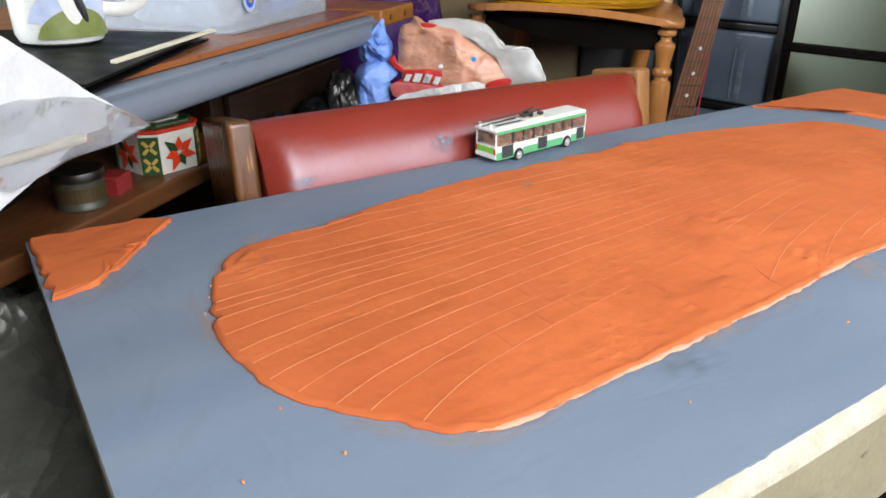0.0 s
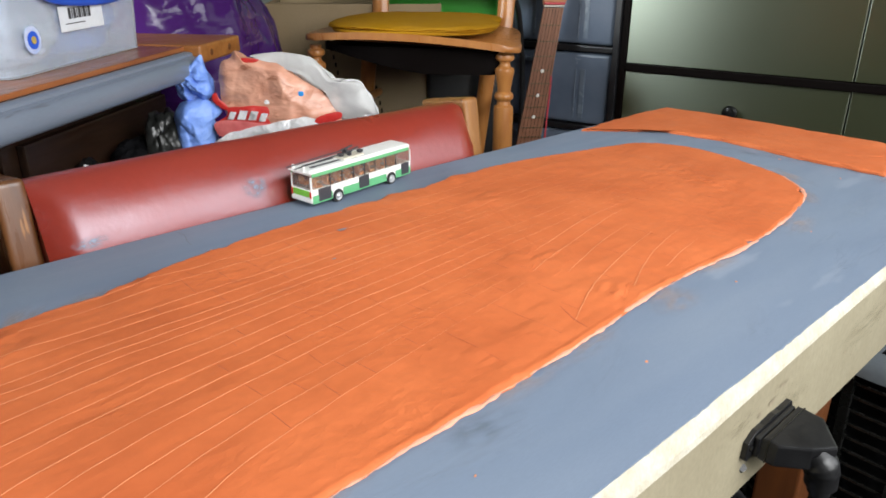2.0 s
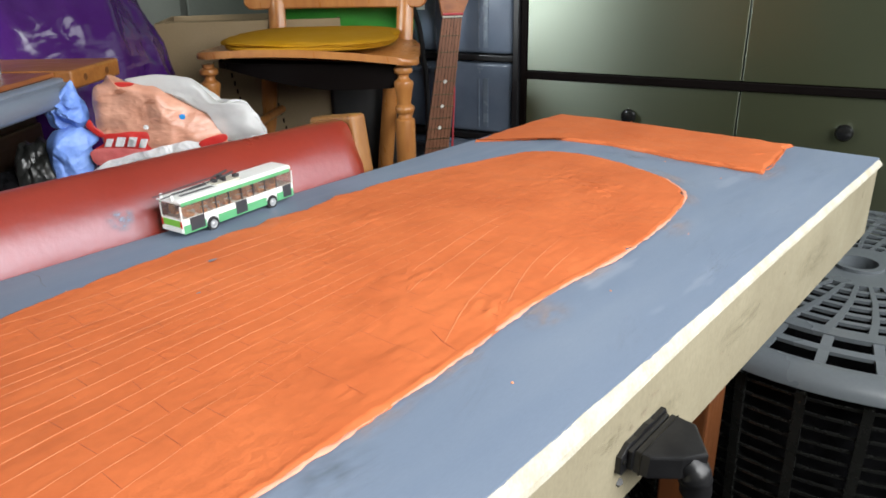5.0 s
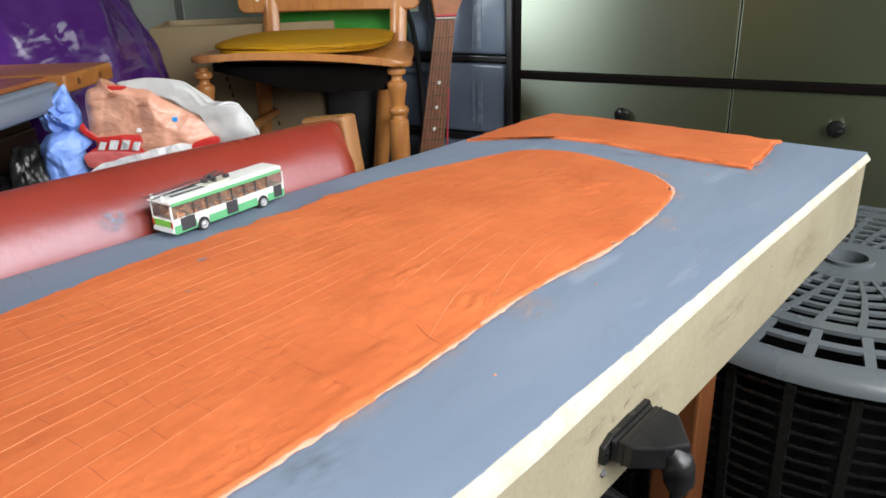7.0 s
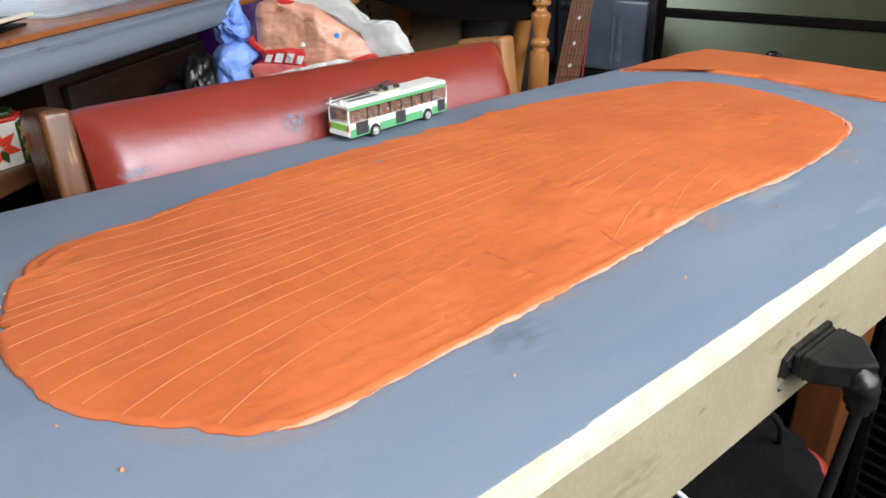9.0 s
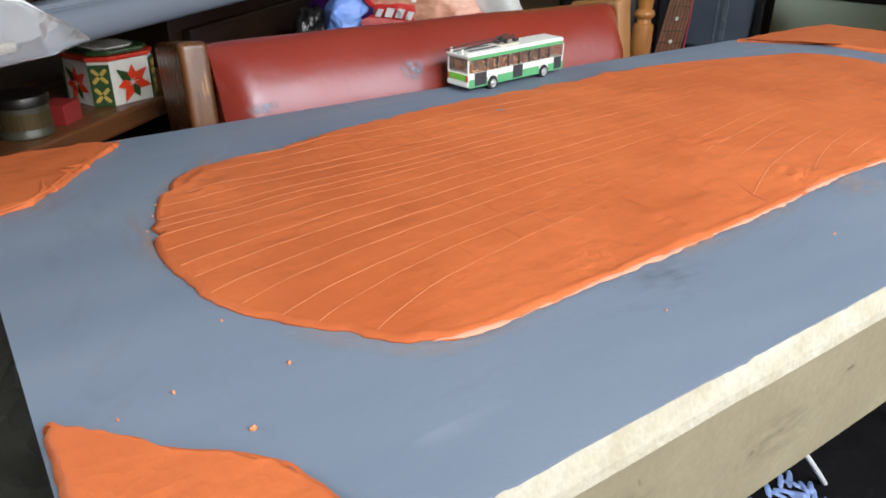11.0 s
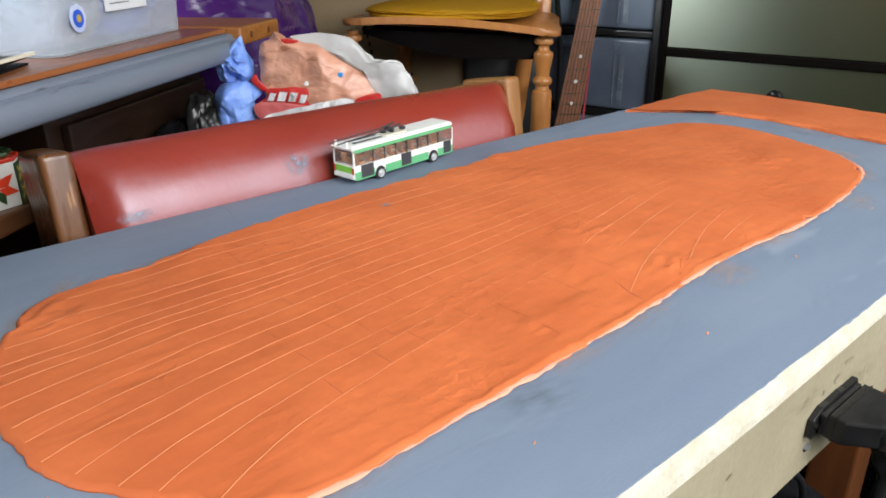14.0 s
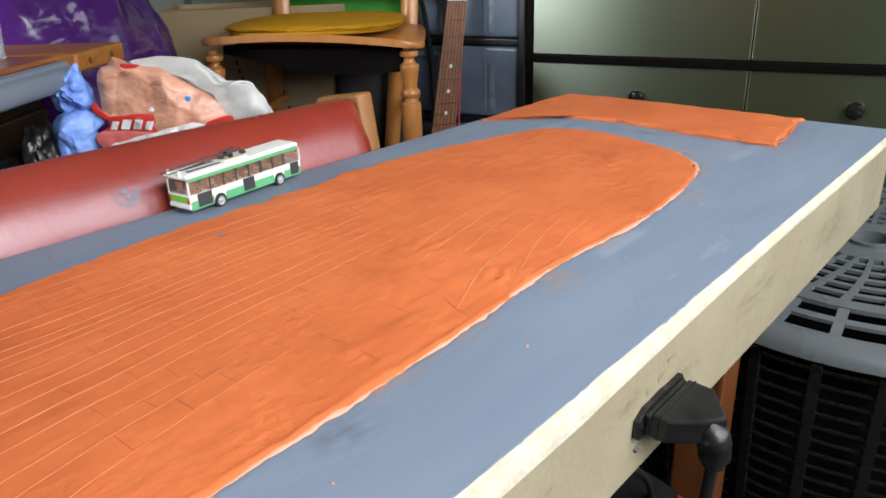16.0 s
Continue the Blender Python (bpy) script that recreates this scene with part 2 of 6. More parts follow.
M["smoke_pale"] = material("smoke_pale", (0.13, 0.16, 0.2), 0.25, bump=0)
M["film_grey"] = material("film_grey", (0.01, 0.0105, 0.01), 0.36, second=(0.022, 0.023, 0.021), scale=30, bump=0.3)
crinkle(M["film_grey"], 26, 0.006, 0.4)
M["clear_box"] = glassy("clear_box", (0.84, 0.91, 1.0), 0.2, 0.75)
M["sleeve_film"] = glassy("sleeve_film", (0.8, 0.83, 0.86), 0.12, 0.85, 0.3)
crinkle(M["sleeve_film"], 18, 0.008, 0.45)
M["film"] = glassy("film", (0.8, 0.8, 0.79), 0.2, 0.5)
M["bus_glass"] = glassy("bus_glass", (0.75, 0.7, 0.64), 0.06, 0.92)


def haze(name, colour, strength, rough=0.6):
    """A thin dusting that fades out from its middle in an uneven way, over a disc of radius one."""
    m = bpy.data.materials.new(name)
    m.use_nodes = True
    n, link = m.node_tree.nodes, m.node_tree.links.new
    b = n["Principled BSDF"]
    b.inputs["Base Color"].default_value, b.inputs["Roughness"].default_value = (*colour, 1), rough
    co, ball, ns, ms, mr = (n.new("ShaderNode" + k) for k in ("TexCoord", "TexGradient", "TexNoise", "Math", "MapRange"))
    info = n.new("ShaderNodeObjectInfo")
    shift = n.new("ShaderNodeVectorMath")
    scaled = n.new("ShaderNodeVectorMath")
    scaled.operation = "SCALE"
    scaled.inputs["Scale"].default_value = 40.0
    link(info.outputs["Random"], scaled.inputs[0])
    link(co.outputs["Object"], shift.inputs[0])
    link(scaled.outputs[0], shift.inputs[1])
    ball.gradient_type = "SPHERICAL"
    link(co.outputs["Object"], ball.inputs[0])
    ns.inputs["Scale"].default_value, ns.inputs["Detail"].default_value = 2.6, 5.0
    link(shift.outputs[0], ns.inputs["Vector"])
    mr.inputs["From Min"].default_value, mr.inputs["From Max"].default_value = 0.38, 0.7
    link(ns.outputs["Fac"], mr.inputs["Value"])
    ms.operation = "MULTIPLY"
    link(ball.outputs["Fac"], ms.inputs[0])
    link(mr.outputs[0], ms.inputs[1])
    gain = n.new("ShaderNodeMath")
    gain.operation, gain.use_clamp = "MULTIPLY", True
    gain.inputs[1].default_value = strength
    link(ms.outputs[0], gain.inputs[0])
    link(gain.outputs[0], b.inputs["Alpha"])
    return m


M["clay_dust"] = haze("clay_dust", (0.5, 0.34, 0.26), 0.5)
M["paint_smudge"] = haze("paint_smudge", (0.2, 0.24, 0.32), 1.5, 0.5)
M["damp"] = haze("damp", (0.1, 0.108, 0.118), 0.36, 0.4)


def clay_surface(m):
    """Finger-worked relief: slow dents, fine drag marks and rough torn patches, in place of the plain bump."""
    n, link = m.node_tree.nodes, m.node_tree.links.new
    bump = [k for k in n if k.bl_idname == "ShaderNodeBump"][0]
    co = n.new("ShaderNodeTexCoord")

    def layer(sc, detail, stretch, turn=0.0):
        mp, ns = n.new("ShaderNodeMapping"), n.new("ShaderNodeTexNoise")
        mp.inputs["Scale"].default_value, mp.inputs["Rotation"].default_value = stretch, (0, 0, turn)
        ns.inputs["Scale"].default_value, ns.inputs["Detail"].default_value = sc, detail
        link(co.outputs["Object"], mp.inputs[0])
        link(mp.outputs[0], ns.inputs["Vector"])
        return ns.outputs["Fac"]

    def calc(kind, a, b):
        k = n.new("ShaderNodeMath")
        k.operation = kind
        for i, v in enumerate((a, b)):
            if isinstance(v, float):
                k.inputs[i].default_value = v
            else:
                link(v, k.inputs[i])
        return k.outputs[0]

    mask = n.new("ShaderNodeMapRange")
    mask.inputs["From Min"].default_value, mask.inputs["From Max"].default_value = 0.46, 0.66
    link(layer(9.0, 2.0, (1, 1.4, 1)), mask.inputs["Value"])
    torn = calc("ABSOLUTE", calc("SUBTRACT", layer(85.0, 4.0, (1, 1, 1)), 0.5), 0.0)
    height = calc("ADD", calc("MULTIPLY", layer(42.0, 4.0, (1, 1.3, 1)), 0.6), calc("MULTIPLY", layer(160.0, 3.0, (0.4, 1, 1), -0.18), 0.3))
    height = calc("SUBTRACT", height, calc("MULTIPLY", calc("MULTIPLY", torn, mask.outputs[0]), 2.1))
    link(height, bump.inputs["Height"])
    bump.inputs["Strength"].default_value, bump.inputs["Distance"].default_value = 0.46, 0.003


clay_surface(M["clay"])
M["laminate"].node_tree.nodes["Principled BSDF"].inputs["Specular IOR Level"].default_value = 1.0
M["laminate"].node_tree.nodes["Principled BSDF"].inputs["IOR"].default_value = 1.85
M["laminate"].node_tree.nodes["Principled BSDF"].inputs["Specular Tint"].default_value = (0.9, 1.0, 0.82, 1)
laminate_links = M["laminate"].node_tree.links
brushed = M["laminate"].node_tree.nodes.new("ShaderNodeTangent")
brushed.direction_type = "UV_MAP"
laminate_links.new(brushed.outputs[0], M["laminate"].node_tree.nodes["Principled BSDF"].inputs["Tangent"])
M["laminate"].node_tree.nodes["Principled BSDF"].inputs["Anisotropic"].default_value = 0.85
laminate_links.remove(M["laminate"].node_tree.nodes["Principled BSDF"].inputs["Roughness"].links[0])
M["laminate"].node_tree.nodes["Principled BSDF"].inputs["Roughness"].default_value = 0.34
M["pink_print"] = material("pink_print", (0.62, 0.16, 0.15), 0.4, second=(0.5, 0.1, 0.1), scale=60, bump=0.1)
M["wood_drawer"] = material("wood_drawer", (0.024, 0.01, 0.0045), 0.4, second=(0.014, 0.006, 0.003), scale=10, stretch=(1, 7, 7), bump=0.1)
M["panel_stain"] = haze("panel_stain", (0.2, 0.17, 0.1), 0.4)
M["panel_scuff"] = material("panel_scuff", (0.2, 0.165, 0.11), 0.7, second=(0.3, 0.25, 0.17), scale=300, bump=0.1)
M["carton_red"] = material("carton_red", (0.22, 0.018, 0.017), 0.5, bump=0.05)
M["cord_red"] = material("cord_red", (0.42, 0.04, 0.05), 0.6, bump=0.2)
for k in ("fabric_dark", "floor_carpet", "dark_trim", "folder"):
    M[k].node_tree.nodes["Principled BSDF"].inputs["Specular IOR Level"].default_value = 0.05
M["chalk"] = haze("chalk", (0.32, 0.36, 0.43), 0.13)

# ---------------------------------------------------------------- builders


def part(name, bm, mat, parent=None, label="", smooth=False):
    me = bpy.data.meshes.new(name)
    bmesh.ops.recalc_face_normals(bm, faces=bm.faces)
    bm.to_mesh(me)
    bm.free()
    if smooth:
        me.polygons.foreach_set("use_smooth", [True] * len(me.polygons))
        me.set_sharp_from_angle(angle=radians(42))
    for k in mat if isinstance(mat, (list, tuple)) else [mat]:
        me.materials.append(M[k])
    ob = new(name, me)
    ob.parent = parent
    if label:
        ob["label"] = label
    return ob


def thing(name, m=None, label="", category="", group="", kind=""):
    ob = new(name)
    ob.empty_display_size = 0.02
    ob.matrix_basis = m or Matrix()
    return tagged(ob, label, category, group, kind)


def box(x0, x1, y0, y1, z0, z1, bevel=0.0, segs=2):
    bm = bmesh.new()
    bmesh.ops.create_cube(bm, size=1)
    for v in bm.verts:
        v.co = Vector((x0 if v.co.x < 0 else x1, y0 if v.co.y < 0 else y1, z0 if v.co.z < 0 else z1))
    if bevel:
        bmesh.ops.bevel(bm, geom=list(bm.edges), offset=bevel, segments=segs, profile=0.6, affect="EDGES")
    return bm


def join(*bms):
    out = bmesh.new()
    for b in bms:
        me = bpy.data.meshes.new("joined")
        b.to_mesh(me)
        b.free()
        out.from_mesh(me)
        bpy.data.meshes.remove(me)
    return out


def moved(bm, m):
    bmesh.ops.transform(bm, matrix=m, verts=bm.verts)
    return bm


def lathe(profile, segs=28, m=None):
    """A turned form from (radius, height) pairs."""
    bm = bmesh.new()
    rings = []
    for r, z in profile:
        rings.append([bm.verts.new((r * math.cos(2 * math.pi * i / segs), r * math.sin(2 * math.pi * i / segs), z)) for i in range(segs)])
    for a, b in zip(rings, rings[1:]):
        for i in range(segs):
            j = (i + 1) % segs
            bm.faces.new((a[i], a[j], b[j], b[i]))
    bm.faces.new(rings[0][::-1])
    bm.faces.new(rings[-1])
    return moved(bm, m) if m else bm


def turned_ring(profile, segs=96):
    """A closed profile of (radius, height) pairs swept round, open in its middle."""
    bm = bmesh.new()
    loops = [[bm.verts.new((r * math.cos(2 * math.pi * i / segs), r * math.sin(2 * math.pi * i / segs), z)) for i in range(segs)] for r, z in profile]
    for a, b in zip(loops, loops[1:] + loops[:1]):
        for i in range(segs):
            j = (i + 1) % segs
            bm.faces.new((a[i], a[j], b[j], b[i]))
    return bm


def smooth_path(points, steps=8, closed=False):
    """A Catmull-Rom curve through points."""
    p = [Vector(q) for q in points]
    n = len(p)
    out = []
    for i in range(n if closed else n - 1):
        if closed:
            a, b, c, d = p[i - 1], p[i], p[(i + 1) % n], p[(i + 2) % n]
        else:
            a, b, c, d = p[max(i - 1, 0)], p[i], p[i + 1], p[min(i + 2, n - 1)]
        for k in range(steps):
            t = k / steps
            out.append(0.5 * (2 * b + (c - a) * t + (2 * a - 5 * b + 4 * c - d) * t * t + (3 * b - a - 3 * c + d) * t ** 3))
    if not closed:
        out.append(p[-1])
    return out


def tube(points, radius, segs=8, flat=1.0):
    """A round rod along points; radius may be one number or one for each point."""
    bm = bmesh.new()
    p = [Vector(q) for q in points]
    rings = []
    for i, q in enumerate(p):
        way = (p[min(i + 1, len(p) - 1)] - p[max(i - 1, 0)]).normalized()
        up = Vector((0, 0, 1)) if abs(way.z) < 0.95 else Vector((1, 0, 0))
        side = way.cross(up).normalized()
        up = side.cross(way)
        r = radius[i] if isinstance(radius, (list, tuple)) else radius
        rings.append([bm.verts.new(q + side * r * math.cos(2 * math.pi * k / segs) + up * r * flat * math.sin(2 * math.pi * k / segs)) for k in range(segs)])
    for a, b in zip(rings, rings[1:]):
        for k in range(segs):
            j = (k + 1) % segs
            bm.faces.new((a[k], a[j], b[j], b[k]))
    bm.faces.new(rings[0][::-1])
    bm.faces.new(rings[-1])
    return bm


def prism(outline, z0, z1, bevel=0.0):
    """A flat outline pulled up from z0 to z1."""
    bm = bmesh.new()
    low = [bm.verts.new((x, y, z0)) for x, y in outline]
    high = [bm.verts.new((x, y, z1)) for x, y in outline]
    n = len(low)
    for i in range(n):
        j = (i + 1) % n
        bm.faces.new((low[i], low[j], high[j], high[i]))
    bm.faces.new(low[::-1])
    bm.faces.new(high)
    if bevel:
        rim = [e for e in bm.edges if abs(e.verts[0].co.z - e.verts[1].co.z) < 1e-9]
        bmesh.ops.bevel(bm, geom=rim, offset=bevel, segments=2, profile=0.6, affect="EDGES")
    return bm


def ridge(v, octaves=4):
    """Creased noise for crumpled film."""
    total, amp, f = 0.0, 1.0, 1.0
    for _ in range(octaves):
        total += amp * (1 - 2 * abs(noise.noise(v * f)))
        amp *= 0.5
        f *= 2.1
    return total


def sack(size, seed, crease=0.12, freq=2.2, level=5, power=2.6, floor_cut=-0.85, plies=0):
    """A slumped, creased bag about the origin; size is its half extents."""
    bm = bmesh.new()
    bmesh.ops.create_icosphere(bm, subdivisions=level, radius=1.0)
    off = Vector((seed * 7.3, seed * 3.1, seed * 1.7))
    r = random.Random(seed)
    planes = [(Vector((r.gauss(0, 1), r.gauss(0, 1), r.gauss(0, 0.7))).normalized(), r.uniform(-0.8, 0.8), r.uniform(0.06, 0.3), r.uniform(-1, 1)) for _ in range(plies)]
    for v in bm.verts:
        d = v.co.normalized()
        k = (abs(d.x) ** power + abs(d.y) ** power + abs(d.z) ** power) ** (-1 / power)
        k *= 1 + crease * ridge(d * freq + off) + 0.1 * noise.noise(d * 1.3 + off)
        for axis, o, width, h in planes:
            e = abs(d.dot(axis) - o + 0.05 * noise.noise(d * 3 + off))
            if e < width:
                k += 0.11 * h * width * 4 * (1 - e / width)
        q = d * k
        q.z = max(q.z, floor_cut)
        v.co = Vector((q.x * size[0], q.y * size[1], q.z * size[2]))
    return bm


def fold_set(seed, count, reach):
    """Straight creases at chance places: direction, offset, width and height of each."""
    r = random.Random(seed)
    return [(r.uniform(0, math.pi), r.uniform(-reach, reach), r.uniform(0.12, 0.4) * reach, r.uniform(-1, 1)) for _ in range(count)]


def folds_at(u, w, folds):
    total = 0.0
    for a, o, width, h in folds:
        d = abs(u * math.cos(a) + w * math.sin(a) - o + 0.15 * width * math.sin(9 * (u - w) / width * 0.2))
        if d < width:
            total += h * (1 - d / width)
    return total


def pillow(outline, y, front, back, wrinkle=0.0, freq=25.0, seed=0, steps=6, rings=14, flat=False, creases=0, soft=1.0):
    """A puffed form with a given outline in x and z, bulging by front (towards -y) and back about the plane y."""
    rim = smooth_path([(u, 0, w) for u, w in outline], steps, True)
    n = len(rim)
    mid = sum(rim, Vector()) / n
    reach = max((c - mid).length for c in rim)
    folds = fold_set(seed + 100, creases, reach)
    off = Vector((seed * 3.7, seed * 1.9, seed))
    bm = bmesh.new()
    edge = []
    for c in rim:
        k = wrinkle * 0.8 * noise.noise(c * freq * 2 + off)
        edge.append(bm.verts.new((c.x + k, y, c.z + k)))
    for depth in (-front, back):
        last = edge
        for k in range(1, rings + 1):
            t = k / rings
            loop = []
            for c in rim:
                s = c.lerp(mid, t * 0.97)
                h = 1 - (1 - t) ** 6 if flat else math.sqrt(1 - (1 - t) ** 2)
                f = wrinkle * (soft * (ridge(s * freq + off, 4) - 0.4) + 1.6 * folds_at(s.x - mid.x, s.z - mid.z, folds)) * h
                loop.append(bm.verts.new((s.x, y + depth * h + math.copysign(1, depth) * f, s.z)))
            for i in range(n):
                j = (i + 1) % n
                bm.faces.new((last[i], last[j], loop[j], loop[i]))
            last = loop
        bm.faces.new(last)
    return bm


def at(x, y, z, turn=0.0, rx=0.0, ry=0.0):
    return pose(x, y, z, rx, ry, turn)


# ---------------------------------------------------------------- the room
TOP = 0.63  # painted top of the layout board


def setting(name, bm, mat, label, category):
    return tagged(part(name, bm, mat), label, category, "", "structure")


setting("floor", box(-1.7, 2.3, -1.1, 2.6, -0.06, 0.0), "floor_carpet", "dark brown carpeted floor in deep shade", "floor")
setting("ceiling", box(-1.7, 2.3, -1.1, 2.6, 2.3, 2.4), "ceiling_paint", "plain painted ceiling", "ceiling")
setting("wall_north", box(-1.7, 2.3, 2.5, 2.6, 0, 2.3), "wall_paint", "dull olive painted wall", "wall")
setting("wall_east", box(2.2, 2.3, -1.0, 2.5, 0, 2.3), "wall_paint", "dull olive painted wall", "wall")


def wall_with_window(name, m, length, a, b, low, high, number):
    """A wall along local x with one opening from a to b, and a window in it."""
    w = setting(name, join(box(0, a, 0, 0.1, 0, 2.3), box(b, length, 0, 0.1, 0, 2.3), box(a, b, 0, 0.1, 0, low), box(a, b, 0, 0.1, high, 2.3)), "wall_paint", "dull painted wall with a window opening", "wall")
    w.matrix_basis = m
    win = setting(number, box(a, b, -0.02, 0.11, low - 0.025, low, 0.004), "white_paint", "unseen white framed window letting in daylight", "window")
    win.matrix_basis = m
    for c, d in ((a, a + 0.045), (b - 0.045, b), ((a + b) / 2 - 0.02, (a + b) / 2 + 0.02)):
        part("window_frame", box(c, d, 0.03, 0.07, low, high, 0.004), "white_paint", win)
    part("window_frame", box(a + 0.045, b - 0.045, 0.03, 0.07, high - 0.045, high, 0.004), "white_paint", win)


wall_with_window("wall_south", at(2.2, -1.0, 0, 180), 3.8, 0.32, 2.4, 0.86, 1.9, "window_1")
# West window lies out of view; put in to give the cabinet its sheen
wall_with_window("wall_west", at(-1.6, -1.0, 0, 90), 3.5, 1.95, 2.85, 0.62, 2.0, "window_2")

# ---------------------------------------------------------------- the layout board
board = thing("layout_board", at(0, 0, 0), "grey-painted chipboard layout board with raw pale edges", "board")
paint_rim = [(-0.0004, 0.4585), (-0.0004, 0.0042)]
for i in range(1, 330):
    x = i / 330 * 1.1
    chip = max(0.0, noise.noise(Vector((x * 11, 3, 0))) - 0.3) * 0.004
    paint_rim.append((x, 0.0042 + 0.0003 * noise.noise(Vector((x * 40, 0, 0))) + 0.0003 * noise.noise(Vector((x * 150, 5, 0))) + chip))
paint_rim += [(1.1005, 0.0042), (1.1005, 0.4585)]
part("top_sheet", prism(paint_rim, TOP - 0.003, TOP), "board_paint", board, "grey-blue painted top with a ragged front rim")


def panel_rise(x):
    """How far the front panel climbs over the raw sheet towards the far end."""
    k = min(1.0, max(0.0, (x - 0.38) / 0.36))
    return 0.0085 * k * (2 - k)


def worn_core():
    """The raw sheet under the paint, with a worn, chamfered rim."""
    bm = bmesh.new()
    loops = []
    n = 160
    for inset, z in ((0.0, TOP - 0.0175), (0.0006, TOP - 0.012), (0.0042, TOP - 0.0012)):
        loop = []
        for i in range(n):
            t = i / n * 4
            k, u = int(t), t - int(t)
            x, y = [(u, 0), (1, u), (1 - u, 1), (0, 1 - u)][k]
            w = 0.0008 * noise.noise(Vector((x * 60, y * 40, z * 300)))
            x, y = x * 1.102, y * 0.46
            x = min(max(x, inset + w), 1.102 - inset - w)
            y = min(max(y, inset + w), 0.46 - inset - w)
            low = TOP - 0.0175 + panel_rise(x) * (1 - y / 0.46)
            loop.append(bm.verts.new((x, y, low if not loops else max(z, low + 0.003 * len(loops)))))
        loops.append(loop)
    for a, b in zip(loops, loops[1:]):
        for i in range(n):
            j = (i + 1) % n
            bm.faces.new((a[i], a[j], b[j], b[i]))
    bm.faces.new(loops[0][::-1])
    bm.faces.new(loops[-1])
    return bm


part("sheet_core", worn_core(), "chipboard", board, "raw pale chipboard edge")
front = [(0.004, 0.535), (1.094, 0.535)] + [(1.094 - 0.05 * k, TOP - 0.0182 + panel_rise(1.094 - 0.05 * k)) for k in range(21)] + [(0.004, TOP - 0.0182)]
part("front_panel", moved(prism(front, -0.02, -0.003), pose(0, 0, 0, 90)), "panel_edge", board, "beige panel below the chipboard sheet")
part("back_panel", box(0.004, 1.094, 0.44, 0.457, 0.535, TOP - 0.0185, 0.0012), "panel_edge", board)
part("end_panel", box(0.004, 0.02, 0.021, 0.439, 0.535, TOP - 0.0185, 0.0012), "panel_edge", board)
part("end_panel", box(1.078, 1.094, 0.021, 0.439, 0.535, TOP - 0.01, 0.0012), "panel_edge", board)
for x, y in ((0.06, 0.07), (0.745, 0.07), (0.06, 0.4), (0.745, 0.4)):
    part("leg", box(x, x + 0.045, y - 0.022, y + 0.022, 0, 0.613, 0.003), "wood_leg", board, "red-brown wooden leg")


def clay_relief(x, y, seed=1):
    """Height of the rolled clay's unevenness: slow swells, fine drag marks and a few rough patches."""
    p = Vector((x, y, seed * 1.7))
    z = 0.0011 * noise.noise(p * 14) + 0.0006 * noise.noise(p * 45)
    z += 0.0003 * noise.noise(Vector((x * 25, y * 130, seed)))
    for cx, cy, r, amount in ROUGH:
        d = math.hypot(x - cx, y - cy) / r
        if d < 1.6 and seed == 1:
            z += 1.6 * amount * math.exp(-d * d * 2) * ridge(p * 75, 3)
    return z


ROUGH = [(0.48, 0.205, 0.035, 0.0009), (0.43, 0.165, 0.03, 0.0009), (0.56, 0.33, 0.03, 0.0011), (0.585, 0.4, 0.025, 0.0013), (0.385, 0.118, 0.022, 0.0009), (0.335, 0.13, 0.025, 0.0007), (0.33, 0.1, 0.025, 0.0008), (0.475, 0.12, 0.028, 0.0011), (0.78, 0.2, 0.04, 0.0009), (0.79, 0.26, 0.03, 0.0007), (0.13, 0.33, 0.03, 0.001), (0.24, 0.365, 0.025, 0.0008), (0.5, 0.38, 0.02, 0.0008), (0.7, 0.35, 0.05, 0.0006)]


